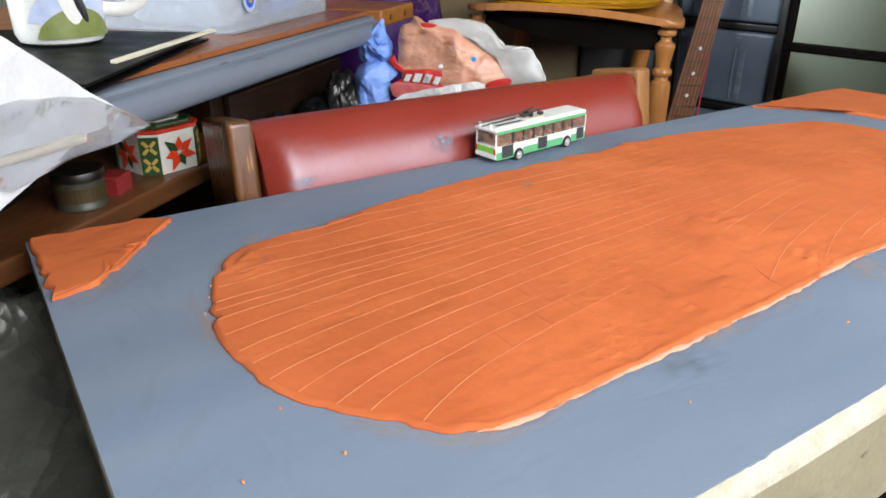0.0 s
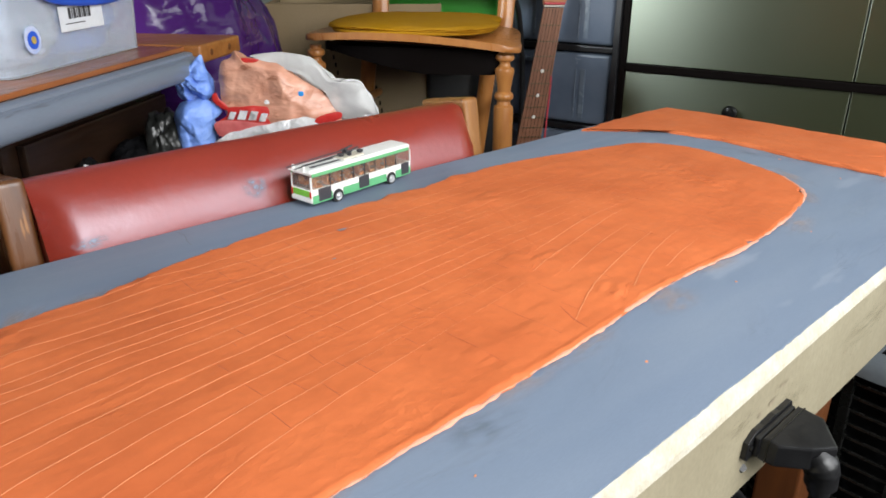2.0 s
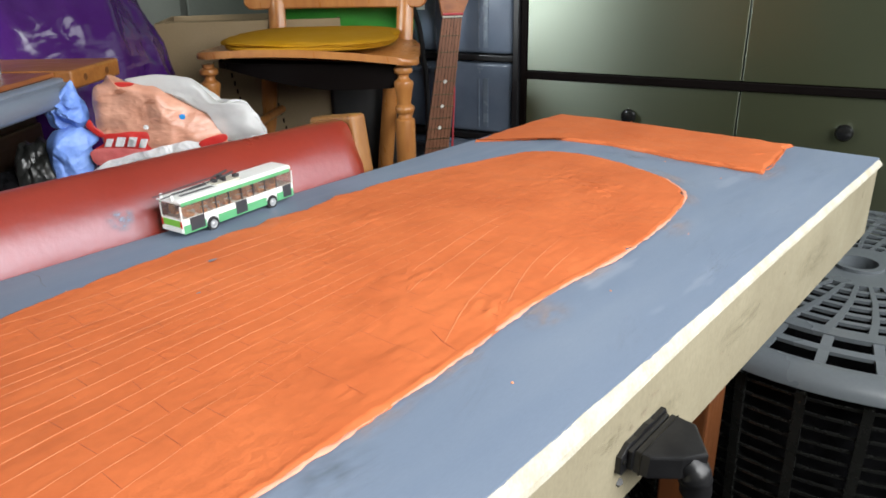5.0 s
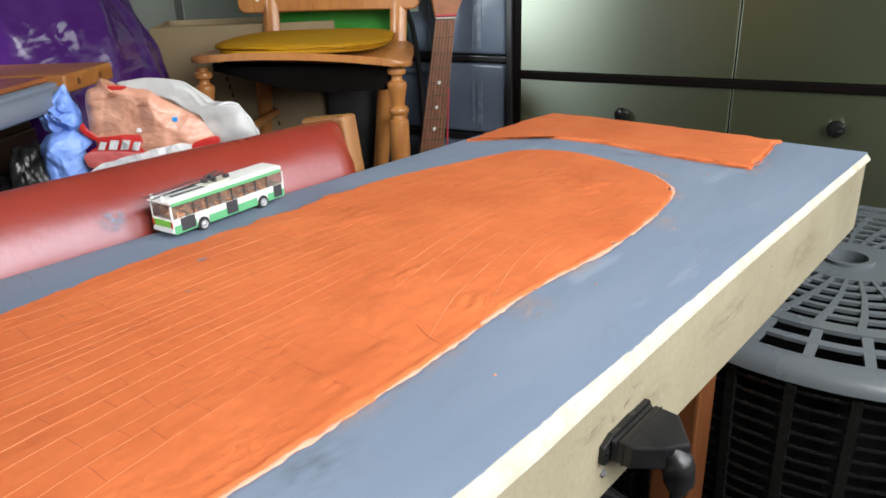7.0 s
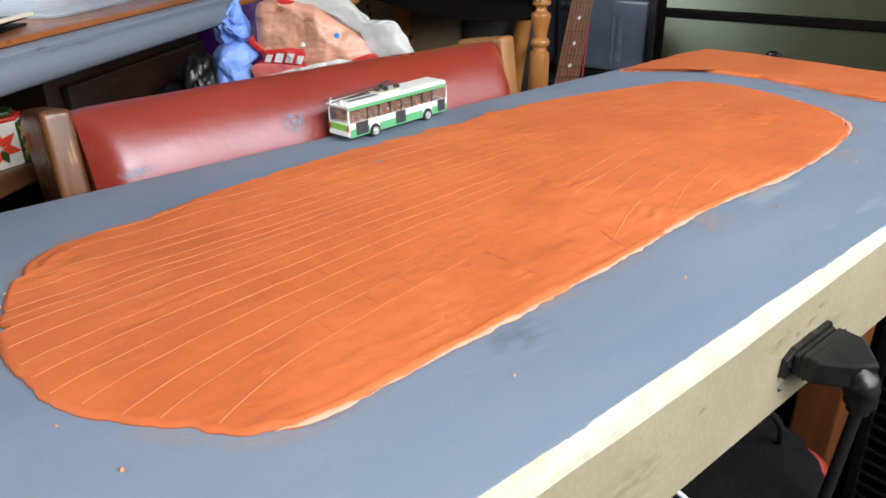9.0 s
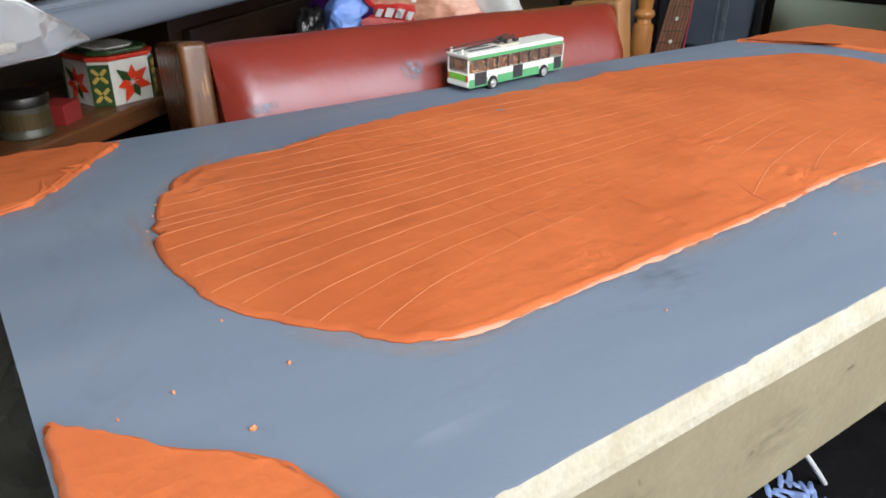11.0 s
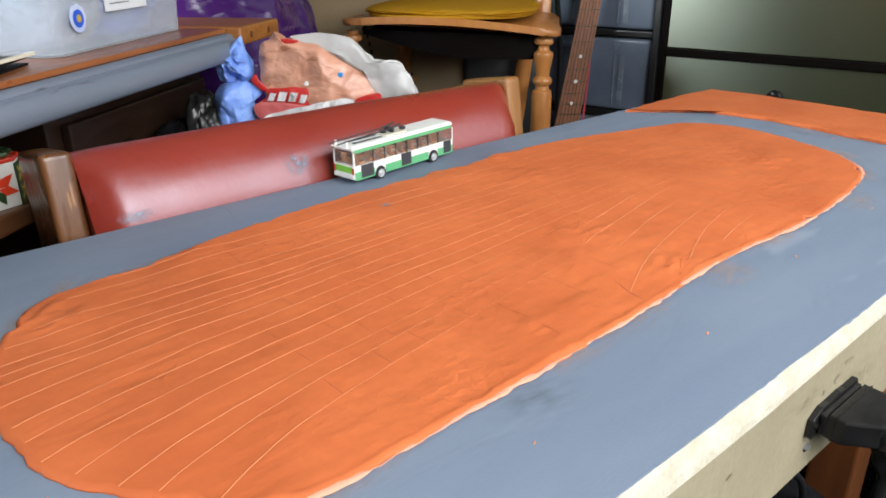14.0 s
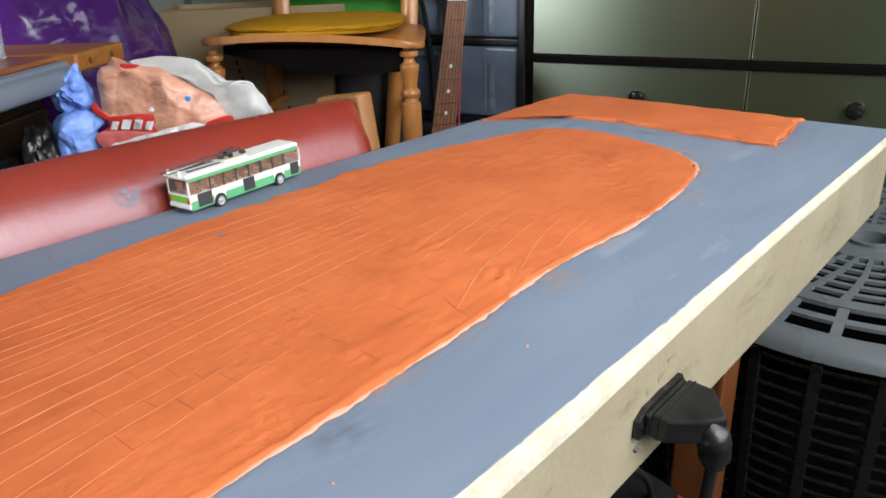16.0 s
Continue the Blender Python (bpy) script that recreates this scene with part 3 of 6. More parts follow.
def sheet(name, outline, height, seed, label, steps=8, ragged=0.0018, rings=60, tears=()):
    """A rolled-out sheet of clay with a slightly torn rim, built as rings from the rim to a spine along its middle."""
    if seed == 1:
        rim = smooth_path([(x, y, 0) for x, y in outline], steps, True)
    else:
        rim = [Vector((a[0], a[1], 0)).lerp(Vector((b[0], b[1], 0)), k / steps) for a, b in zip(outline, outline[1:] + outline[:1]) for k in range(steps)]
    n = len(rim)
    mid = sum(rim, Vector()) / n
    off = Vector((seed * 5.1, seed * 2.3, 0))
    out = []
    for i, q in enumerate(rim):
        way = (rim[(i + 1) % n] - rim[i - 1]).normalized().cross(Vector((0, 0, 1)))
        if way.dot(q - mid) < 0:
            way = -way
        k = ragged * (noise.noise(q * 40 + off) + 0.7 * noise.noise(q * 120 + off) + 0.4 * noise.noise(q * 320 + off))
        for tx, ty, depth in tears:
            d = math.hypot(q.x - tx, q.y - ty)
            k -= depth * math.exp(-(d / 0.006) ** 2)
        q = q + way * k
        q.x, q.y = min(max(q.x, 0.0008), 1.1012), min(max(q.y, 0.0008), 0.4592)
        out.append(q)
    bm = bmesh.new()
    loops = []
    wide = max(q.x for q in rim) - min(q.x for q in rim)
    for k in range(rings + 1):
        t = (k / rings) ** 1.25
        loop = []
        for i, q in enumerate(out):
            core = Vector((mid.x + (q.x - mid.x) * 0.72, mid.y + (q.y - mid.y) * 0.02, 0)) if wide > 0.5 else mid
            p = q.lerp(core, t * 0.985)
            d = (q - p).length
            edge = min(1.0, d / 0.004)
            lip = 0.0007 * math.exp(-((d - 0.003) / 0.002) ** 2) * (0.5 + noise.noise(q * 60 + off))
            z = height * (0.35 + 0.65 * math.sqrt(edge)) + clay_relief(p.x, p.y, seed) * edge + lip
            loop.append(bm.verts.new((p.x, p.y, TOP + max(z, 0.0008))))
        loops.append(loop)
    for a, b in zip(loops, loops[1:]):
        for i in range(n):
            j = (i + 1) % n
            bm.faces.new((a[i], a[j], b[j], b[i]))
    base = [bm.verts.new((q.x, q.y, TOP + 0.0002)) for q in out]
    for i in range(n):
        j = (i + 1) % n
        bm.faces.new((base[i], base[j], loops[0][j], loops[0][i]))
    bm.faces.new(loops[-1])
    return tagged(part(name, bm, "clay", None, label, True), label, "modelling clay")


OVAL = [(0.079, 0.262), (0.077, 0.225), (0.084, 0.178), (0.099, 0.148), (0.125, 0.115), (0.152, 0.089), (0.190, 0.0835), (0.25, 0.0865), (0.33, 0.089),
        (0.41, 0.093), (0.50, 0.101), (0.58, 0.099), (0.645, 0.097), (0.735, 0.105), (0.812, 0.123), (0.857, 0.166), (0.888, 0.235), (0.898, 0.3),
        (0.868, 0.357), (0.79, 0.38), (0.67, 0.406), (0.555, 0.404), (0.45, 0.404), (0.31, 0.394), (0.25, 0.381), (0.2, 0.369), (0.134, 0.359), (0.104, 0.329), (0.092, 0.3)]
SHEET = 0.0024
clay = sheet("clay_sheet", OVAL, SHEET, 1, "large orange clay oval scored with paving lines", 16, 0.0016, 70,
             ((0.081, 0.265, 0.004), (0.091, 0.285, 0.003), (0.125, 0.115, 0.002), (0.151, 0.089, 0.002), (0.645, 0.097, 0.005), (0.82, 0.127, 0.004), (0.809, 0.121, -0.003), (0.105, 0.33, 0.004), (0.2, 0.37, 0.003), (0.31, 0.394, 0.003), (0.4, 0.401, -0.003), (0.43, 0.403, 0.003), (0.48, 0.404, 0.004), (0.5, 0.404, -0.004), (0.54, 0.404, 0.003), (0.585, 0.405, -0.003), (0.62, 0.406, 0.003)))


def inside(x, y):
    hit = False
    for (x0, y0), (x1, y1) in zip(OVAL, OVAL[1:] + OVAL[:1]):
        if (y0 > y) != (y1 > y) and x < x0 + (y - y0) / (y1 - y0) * (x1 - x0):
            hit = not hit
    return hit


def clay_z(x, y):
    return TOP + SHEET + clay_relief(x, y)


STARTS = [(0.19, 0.362), (0.15, 0.345), (0.123, 0.316), (0.105, 0.303), (0.097, 0.283), (0.092, 0.271), (0.088, 0.259), (0.088, 0.24), (0.088, 0.22), (0.086, 0.202), (0.092, 0.184), (0.099, 0.166),
          (0.11, 0.145), (0.12, 0.131), (0.143, 0.113), (0.34, 0.105), (0.369, 0.093), (0.457, 0.101), (0.525, 0.109)]
score = random.Random(5)


def score_y(k, x):
    x0, y0 = STARTS[k]
    low = max(0.0, min(1.0, (0.3 - y0) / 0.2))
    d = x - x0
    return y0 + 0.016 * low * (1 - math.exp(-d / 0.04)) + (0.035 + 0.15 * low) * d - 0.1 * low * d * d + 0.0012 * noise.noise(Vector((x * 9, k * 3.7, 0)))


for k, (x0, y0) in enumerate(STARTS):
    x, run = x0 - 0.008, []
    while x < x0 + 0.004 and not inside(x - 0.002, score_y(k, x)):
        x += 0.002
    stop = x0 + score.uniform(0.4, 0.62)
    while x < stop and inside(x + 0.006, score_y(k, x)) and score_y(k, x) < 0.39 and (x < 0.44 or score_y(k, x) > 0.215):
        run.append((x, score_y(k, x), clay_z(x, score_y(k, x)) + 0.0003))
        x += 0.006
    if len(run) > 6:
        n = len(run)
        width = [max(0.0001, 0.00044 * (0.85 + 0.5 * noise.noise(Vector((i * 0.13, k * 5.0, 1)))) * min(1.0, (n - i) / 50)) for i in range(n)]
        if x0 < 0.3:
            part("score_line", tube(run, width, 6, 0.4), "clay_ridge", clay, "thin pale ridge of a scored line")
# curved lines scored beyond the fold
for k, points in enumerate((((0.487, 0.207), (0.538, 0.219), (0.587, 0.228), (0.662, 0.233)), ((0.458, 0.183), (0.506, 0.195), (0.587, 0.213), (0.63, 0.219)), ((0.478, 0.164), (0.544, 0.183), (0.6, 0.193)),
                            ((0.418, 0.112), (0.457, 0.13), (0.499, 0.145), (0.546, 0.157), (0.6, 0.168)), ((0.49, 0.114), (0.524, 0.129), (0.566, 0.143), (0.625, 0.155)), ((0.544, 0.119), (0.575, 0.126), (0.615, 0.132)))):
    line = smooth_path([(x, y, 0) for x, y in points], 12)
    n = len(line)
    part("score_line", tube([(v.x, v.y, clay_z(v.x, v.y) + 0.0003) for v in line], [0.0001 + 0.00036 * (0.8 + 0.6 * noise.noise(Vector((i * 0.3, k * 4.0, 7)))) * min(1, (i + 1) / 6, (n - i) / 14) for i in range(n)], 6, 0.4), "clay_ridge", clay, "thin pale ridge of a curved scored line")
ticks = []
for k in range(len(STARTS) - 1):
    x = max(0.21, STARTS[k][0]) + score.uniform(0.0, 0.06)
    while x < 0.86:
        ya, yb = score_y(k, x), score_y(k + 1, x) if x > STARTS[k + 1][0] else 0
        if 0.008 < ya - yb < 0.06 and inside(x, yb - 0.004) and inside(x, ya + 0.004) and ya < 0.39 and score.random() < 0.9:
            slant = score.uniform(-0.003, 0.001)
            run = [(x + slant * j / 4, yb + (ya - yb) * j / 4, clay_z(x + slant * j / 4, yb + (ya - yb) * j / 4) + 0.00003) for j in range(5)]
            ticks.append(tube(run, [0.00015, 0.00028, 0.0003, 0.00028, 0.00015], 4, 0.6))
        x += score.uniform(0.028, 0.06)
tagged(part("cross_score", join(*ticks), "clay_groove", clay, "short cross cuts between the lines, shade painted dark"), kind="stuff")
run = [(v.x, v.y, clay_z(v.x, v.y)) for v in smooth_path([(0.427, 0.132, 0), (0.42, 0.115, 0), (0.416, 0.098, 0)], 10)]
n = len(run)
part("crack", tube(run, [0.0001 + 0.0006 * math.sin(math.pi * i / (n - 1)) * (0.6 + 0.5 * noise.noise(Vector((i * 0.6, 0, 0)))) for i in range(n)], 5), "clay_groove", clay, "crack in the clay with its shade painted dark")
# rough folds pressed up in the rolled clay
for k, points in enumerate((((0.579, 0.385), (0.557, 0.336), (0.535, 0.286), (0.508, 0.233), (0.492, 0.206), (0.462, 0.187), (0.438, 0.181), (0.43, 0.159)), ((0.489, 0.19), (0.505, 0.194), (0.489, 0.175), (0.452, 0.164)),
                            ((0.519, 0.131), (0.506, 0.122), (0.488, 0.118), (0.463, 0.103)), ((0.575, 0.118), (0.56, 0.108), (0.545, 0.112)), ((0.79, 0.255), (0.775, 0.22), (0.78, 0.19)), ((0.7, 0.15), (0.675, 0.13), (0.66, 0.115)))):
    line = smooth_path([(x, y, 0) for x, y in points], 14)
    n = len(line)
    run, width = [], []
    for i, v in enumerate(line):
        side = 0.0018 * noise.noise(Vector((i * 0.45, k * 3.0, 2)))
        run.append((v.x + side, v.y - side * 0.5, clay_z(v.x, v.y) - 0.0002))
        width.append(0.0003 + 0.0016 * max(0.0, noise.noise(Vector((i * 0.3, k * 7.0, 5))) + 0.35) * math.sin(math.pi * (i + 0.5) / n) ** 0.4)
    part("fold", tube(run, width, 7, 0.45), "clay", clay, "rough raised fold", True)
for fx, fy, fr in ((0.402, 0.3535, 0.9), (0.36, 0.305, 0.4)):
    bm = bmesh.new()
    bm.faces.new([bm.verts.new((fx + fr * 0.0045 * math.cos(k) * (1 + 0.4 * math.sin(3 * k + fx * 50)), fy + fr * 0.003 * math.sin(k) * (1 + 0.3 * math.cos(2 * k)), clay_z(fx, fy) + 0.0007)) for k in [math.pi * j / 8 for j in range(16)]])
    part("paint_fleck", bm, "grey_rail", clay, "grey-blue paint fleck")
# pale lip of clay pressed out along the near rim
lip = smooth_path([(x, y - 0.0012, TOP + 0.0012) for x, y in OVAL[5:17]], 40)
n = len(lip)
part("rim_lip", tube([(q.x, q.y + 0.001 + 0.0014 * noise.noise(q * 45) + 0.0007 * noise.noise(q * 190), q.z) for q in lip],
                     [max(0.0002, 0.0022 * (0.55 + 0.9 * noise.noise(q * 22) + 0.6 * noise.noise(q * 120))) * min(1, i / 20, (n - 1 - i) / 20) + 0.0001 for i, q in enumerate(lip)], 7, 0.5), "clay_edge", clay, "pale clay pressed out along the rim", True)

sheet("clay_corner", [(1.088, 0.107), (1.03, 0.097), (0.944, 0.091), (0.945, 0.175), (0.962, 0.29), (0.95, 0.377), (0.91, 0.415), (0.876, 0.446), (0.95, 0.452), (1.03, 0.455), (1.092, 0.45), (1.098, 0.33), (1.097, 0.2)], 0.0045, 2, "orange clay piece covering a board corner", 8, 0.0026, 30, ((1.088, 0.107, -0.008), (0.944, 0.091, -0.004), (1.075, 0.104, 0.004), (0.945, 0.135, 0.003), (0.93, 0.4, 0.004), (0.876, 0.446, -0.004)))
sheet("clay_corner", [(0.002, 0.342), (0.018, 0.346), (0.042, 0.362), (0.067, 0.394), (0.085, 0.42), (0.108, 0.447), (0.08, 0.456), (0.003, 0.457), (0.002, 0.4)], 0.004, 3, "orange clay piece with a torn rim", 12, 0.004, 24)
sheet("clay_corner", [(0.002, 0.12), (0.015, 0.105), (0.028, 0.094), (0.036, 0.082), (0.056, 0.066), (0.067, 0.054), (0.072, 0.037), (0.078, 0.018), (0.09, 0.004), (0.05, 0.002), (0.002, 0.002), (0.001, 0.06)], 0.006, 4, "orange clay piece with a torn rim", 16, 0.002, 24)


def torn_edge(ob, points, r, seed):
    """Pale pinched clay along the torn side of a piece, with short folds running in from it."""
    line = smooth_path([(x, y, TOP + 0.0035) for x, y in points], 10)
    n = len(line)
    part("torn_edge", tube([(q.x + 0.0012 * noise.noise(q * 90), q.y + 0.0012 * noise.noise(q * 70 + Vector((3, 0, 0))), q.z) for q in line],
                           [0.0003 + r * max(0.0, 0.6 + 0.8 * noise.noise(q * 55 + Vector((seed, 0, 0)))) * min(1, i / 6, (n - 1 - i) / 6) for i, q in enumerate(line)], 7, 0.6), "clay", ob, "torn clay edge", True)
    r2 = random.Random(seed)
    mid = Vector((sum(v.co.x for v in ob.data.vertices), sum(v.co.y for v in ob.data.vertices), 0)) / len(ob.data.vertices)
    for k in range(5):
        q = line[r2.randrange(4, n - 4)]
        way = (mid - Vector((q.x, q.y, 0))) * r2.uniform(0.3, 0.7)
        side = Vector((-way.y, way.x, 0)) * r2.uniform(-0.4, 0.4)
        run = smooth_path([q, q + way * 0.5 + side, q + way + side * 0.3], 8)
        m = len(run)
        part("fold", tube([(p.x, p.y, TOP + 0.0042) for p in run], [0.0002 + 0.0016 * math.sin(math.pi * (i + 0.5) / m) * (0.7 + 0.5 * noise.noise(p * 80)) for i, p in enumerate(run)], 7, 0.5), "clay", ob, "raised fold in the clay", True)


torn_edge(bpy.data.objects["clay_corner"], [(1.086, 0.106), (1.03, 0.098), (0.946, 0.093), (0.946, 0.175), (0.963, 0.29), (0.95, 0.377), (0.911, 0.414), (0.878, 0.444)], 0.0009, 3)
torn_edge(bpy.data.objects["clay_corner.001"], [(0.004, 0.344), (0.018, 0.347), (0.042, 0.363), (0.067, 0.395), (0.085, 0.421), (0.106, 0.446)], 0.0013, 8)
torn_edge(bpy.data.objects["clay_corner.002"], [(0.003, 0.118), (0.015, 0.104), (0.028, 0.093), (0.036, 0.081), (0.056, 0.065), (0.067, 0.053), (0.072, 0.036), (0.079, 0.017)], 0.0013, 12)


def crumb(x, y, r, seed, mat="clay_ridge"):
    bm = bmesh.new()
    bmesh.ops.create_icosphere(bm, subdivisions=2, radius=1)
    for v in bm.verts:
        v.co = v.co * (1 + 0.5 * noise.noise(v.co * 1.5 + Vector((seed, 0, 0))))
        v.co = Vector((v.co.x * r * 0.7, v.co.y * r * 0.45, max(0, v.co.z + 0.5) * r * 0.7))
    ob = part("clay_crumb", bm, mat, None, "", True)
    ob.matrix_basis = at(x, y, TOP - 0.0001, seed * 47)
    tagged(ob, "tiny orange clay crumb on the painted board", "clay crumb", "clay crumbs on the board")


for i, (x, y, r) in enumerate(((0.094, 0.11, 0.0016), (0.048, 0.117, 0.0016), (0.082, 0.158, 0.0012), (0.066, 0.079, 0.002), (0.05, 0.071, 0.0016), (0.026, 0.112, 0.0012), (0.41, 0.052, 0.0012), (0.26, 0.05, 0.001), (0.56, 0.07, 0.0012), (0.93, 0.2, 0.0012), (0.71, 0.075, 0.0011), (0.9, 0.12, 0.0013))):
    crumb(x, y, r, i + 1)


for i, (x, y, r) in enumerate(((0.395, 0.4025, 0.0013), (0.452, 0.405, 0.0016), (0.5, 0.4075, 0.0014), (0.512, 0.4065, 0.0012), (0.573, 0.4065, 0.0016), (0.3, 0.395, 0.0011), (0.0885, 0.295, 0.0013), (0.0945, 0.31, 0.0016), (0.08, 0.275, 0.001))):
    crumb(x, y, r, i + 31, "clay_edge")


def smear(x, y, a, b, turn, mat, label):
    """A thin soft-edged stain on the paint."""
    bm = bmesh.new()
    bmesh.ops.create_circle(bm, cap_ends=True, radius=1.0, segments=32)
    ob = part("stain", bm, mat, board, label)
    ob.matrix_basis = at(x, y, TOP + 0.00025 + 0.00002 * (len(board.children) % 30), turn) @ Matrix.Diagonal((a, b, 1, 1))


smear(0.287, 0.074, 0.034, 0.016, -10, "damp", "dark damp stain")
smear(0.93, 0.24, 0.014, 0.06, 5, "damp", "dull scuffed patch")
smear(0.72, 0.092, 0.034, 0.018, 8, "clay_dust", "orange clay dust")
smear(0.497, 0.084, 0.03, 0.016, 5, "clay_dust", "orange clay dust")
part("crack", tube(smooth_path([(0.297, 0.457, TOP), (0.2985, 0.448, TOP), (0.299, 0.441, TOP), (0.295, 0.428, TOP), (0.294, 0.416, TOP)], 5), [0.0001] + [0.0003] * 18 + [0.0002, 0.0001], 5, 0.4), "damp_line", board, "thin dark crack in the paint")
dust = random.Random(11)
for k in range(len(OVAL)):
    x, y = OVAL[k]
    if k in (0, 5, 8, 9, 10, 11, 14, 15, 25, 26, 27, 6, 4):
        x1, y1 = OVAL[(k + 1) % len(OVAL)]
        turn = math.degrees(math.atan2(y1 - y, x1 - x))
        smear(x + dust.uniform(-0.01, 0.01), y + dust.uniform(-0.003, 0.003), dust.uniform(0.03, 0.055), dust.uniform(0.012, 0.02), turn, "clay_dust", "orange clay dust")
for x, y, a, b, turn in ((0.955, 0.084, 0.05, 0.016, 0), (0.04, 0.35, 0.04, 0.014, 35), (1.095, 0.14, 0.012, 0.04, 0)):
    smear(x, y, a, b, turn, "clay_dust", "orange clay dust")
for k in range(14):
    smear(dust.uniform(0.1, 1.05), dust.uniform(0.015, 0.07), dust.uniform(0.03, 0.09), dust.uniform(0.006, 0.014), dust.uniform(-12, 25), "chalk", "pale brush streak")
for k in range(8):
    smear(dust.uniform(0.02, 0.07), dust.uniform(0.12, 0.33), dust.uniform(0.02, 0.06), dust.uniform(0.008, 0.02), dust.uniform(40, 110), "chalk", "pale brush streak")

# ---------------------------------------------------------------- red chair behind the board
chair = thing("upholstered_chair", at(0.432, 0.507, 0), "old wooden chair with a worn red vinyl padded back", "chair")


PAD_Z, PAD_DEEP, PAD_HIGH = 0.608, 0.048, 0.078


def padded_back():
    """A long round pad, drawn in towards its posts at both ends, with puckers running in from the corners."""
    bm = bmesh.new()
    nx, nr = 90, 44
    rings = []
    for i in range(nx + 1):
        u = i / nx
        x = -0.233 + 0.495 * u
        near = min(u, 1 - u)
        pinch = 0.66 + 0.34 * math.sin(min(1.0, near / 0.06) * math.pi / 2)
        tall = 0.985 + 0.015 * math.sin(min(1.0, near / 0.03) * math.pi / 2)
        ring = []
        for k in range(nr):
            a = 2 * math.pi * k / nr
            c, s = math.cos(a), math.sin(a)
            y, z = PAD_DEEP * c * pinch, PAD_HIGH * s * tall
            w = 0.0012 * noise.noise(Vector((x * 9, z * 14, y * 14)))
            w += 0.0016 * math.exp(-near / 0.05) * math.sin(a * 7 + 3 * noise.noise(Vector((x * 20, s * 2, 1))))
            ring.append(bm.verts.new((x, y + w * c, PAD_Z + z + w * s)))
        rings.append(ring)
    for a, b in zip(rings, rings[1:]):
        for k in range(nr):
            j = (k + 1) % nr
            bm.faces.new((a[k], a[j], b[j], b[k]))
    bm.faces.new(rings[0][::-1])
    bm.faces.new(rings[-1])
    return bm


LEANED = Matrix.Translation((0, 0, 0.6)) @ Matrix.Rotation(radians(-9), 4, "X") @ Matrix.Translation((0, 0, -0.6))
pad = part("padded_back", padded_back(), "vinyl_red", chair, "worn red vinyl with grey paint marks", True)
pad.matrix_basis = LEANED


def mark_on_pad(x, z, a, b):
    """A rubbed, soft-edged paint mark lying on the pad's face."""
    s = (z - PAD_Z) / PAD_HIGH
    c = -math.sqrt(1 - s * s)
    out = Vector((0, c / PAD_DEEP, s / PAD_HIGH)).normalized()
    up = Vector((1, 0, 0)).cross(out).normalized()
    turn = Matrix((Vector((1, 0, 0)), -up, out)).transposed().to_4x4()
    bm = bmesh.new()
    bmesh.ops.create_circle(bm, cap_ends=True, radius=1.0, segments=32)
    ob = part("paint_mark", bm, "paint_smudge", pad, "rubbed grey paint mark")
    ob.matrix_basis = Matrix.Translation(Vector((x, PAD_DEEP * c, PAD_Z + PAD_HIGH * s)) + out * 0.0022) @ turn @ Matrix.Diagonal((a, b, 1, 1))


mark_on_pad(-0.046, 0.642, 0.016, 0.012)
mark_on_pad(-0.202, 0.628, 0.018, 0.006)
for x in (-0.246, 0.276):
    post = part("post", box(x - 0.0125, x + 0.0125, -0.022, 0.06, 0.38, 0.688, 0.006, 4), "wood_post" if x > 0 else "wood_stained", chair, "varnished wooden post with rubbed corners", True)
    post.matrix_basis = LEANED
    part("back_leg", box(x - 0.0125, x + 0.0125, -0.09, -0.045, 0.0, 0.4, 0.004), "wood_post", chair)
part("seat", box(-0.235, 0.165, -0.515, -0.06, 0.35, 0.425, 0.03, 5), "vinyl_red", chair, "rounded red vinyl seat", True)
part("seat_rail", box(-0.22, 0.155, -0.47, -0.075, 0.31, 0.349, 0.004), "wood_post", chair)
for x in (-0.2, 0.135):
    part("front_leg", box(x - 0.018, x + 0.018, -0.46, -0.424, 0, 0.309, 0.004), "wood_post", chair)

# ---------------------------------------------------------------- desk
DESK = at(0.6, 0.925, 0, 39.0)  # local x runs back along the front edge, y into the desk
desk = thing("desk", DESK, "brown wooden desk with a grey front rail and dark drawers", "desk")
part("desktop", box(-1.5, -0.126, 0.0, 0.5, 0.7308, 0.737, 0.0015), "wood_desk", desk, "orange-brown wooden top")
part("end_block", box(-0.125, 0.012, -0.022, 0.5, 0.714, 0.7385, 0.004, 3), "wood_block", desk, "pale end block with two plugged holes", True)
for x in (-0.09, -0.028):
    part("plug", lathe([(0.0048, 0), (0.0048, 0.001), (0.0035, 0.0013)], 14, pose(x, -0.0215, 0.726, 90)), "wood_leg", desk, "round wooden plug")
prof = [(0.0, 0.7165), (-0.009, 0.7165), (-0.0115, 0.7145), (-0.0118, 0.7115), (-0.0145, 0.7105)]
prof += [(-0.0145 - 0.0085 * math.sin(math.pi * k / 10), 0.6965 + 0.0135 * math.cos(math.pi * k / 10)) for k in range(11)] + [(0.0, 0.683)]
bm = bmesh.new()
a = [bm.verts.new((-1.5, y, z + 0.014)) for y, z in prof]
b = [bm.verts.new((-0.128, y, z + 0.014)) for y, z in prof]
for i in range(len(prof)):
    j = (i + 1) % len(prof)
    bm.faces.new((a[i], a[j], b[j], b[i]))
bm.faces.new(a[::-1])
bm.faces.new(b)
part("front_rail", bm, "grey_rail", desk, "grey curved rail, scuffed", True)
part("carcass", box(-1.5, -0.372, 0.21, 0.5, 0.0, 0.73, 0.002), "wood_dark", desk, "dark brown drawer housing")
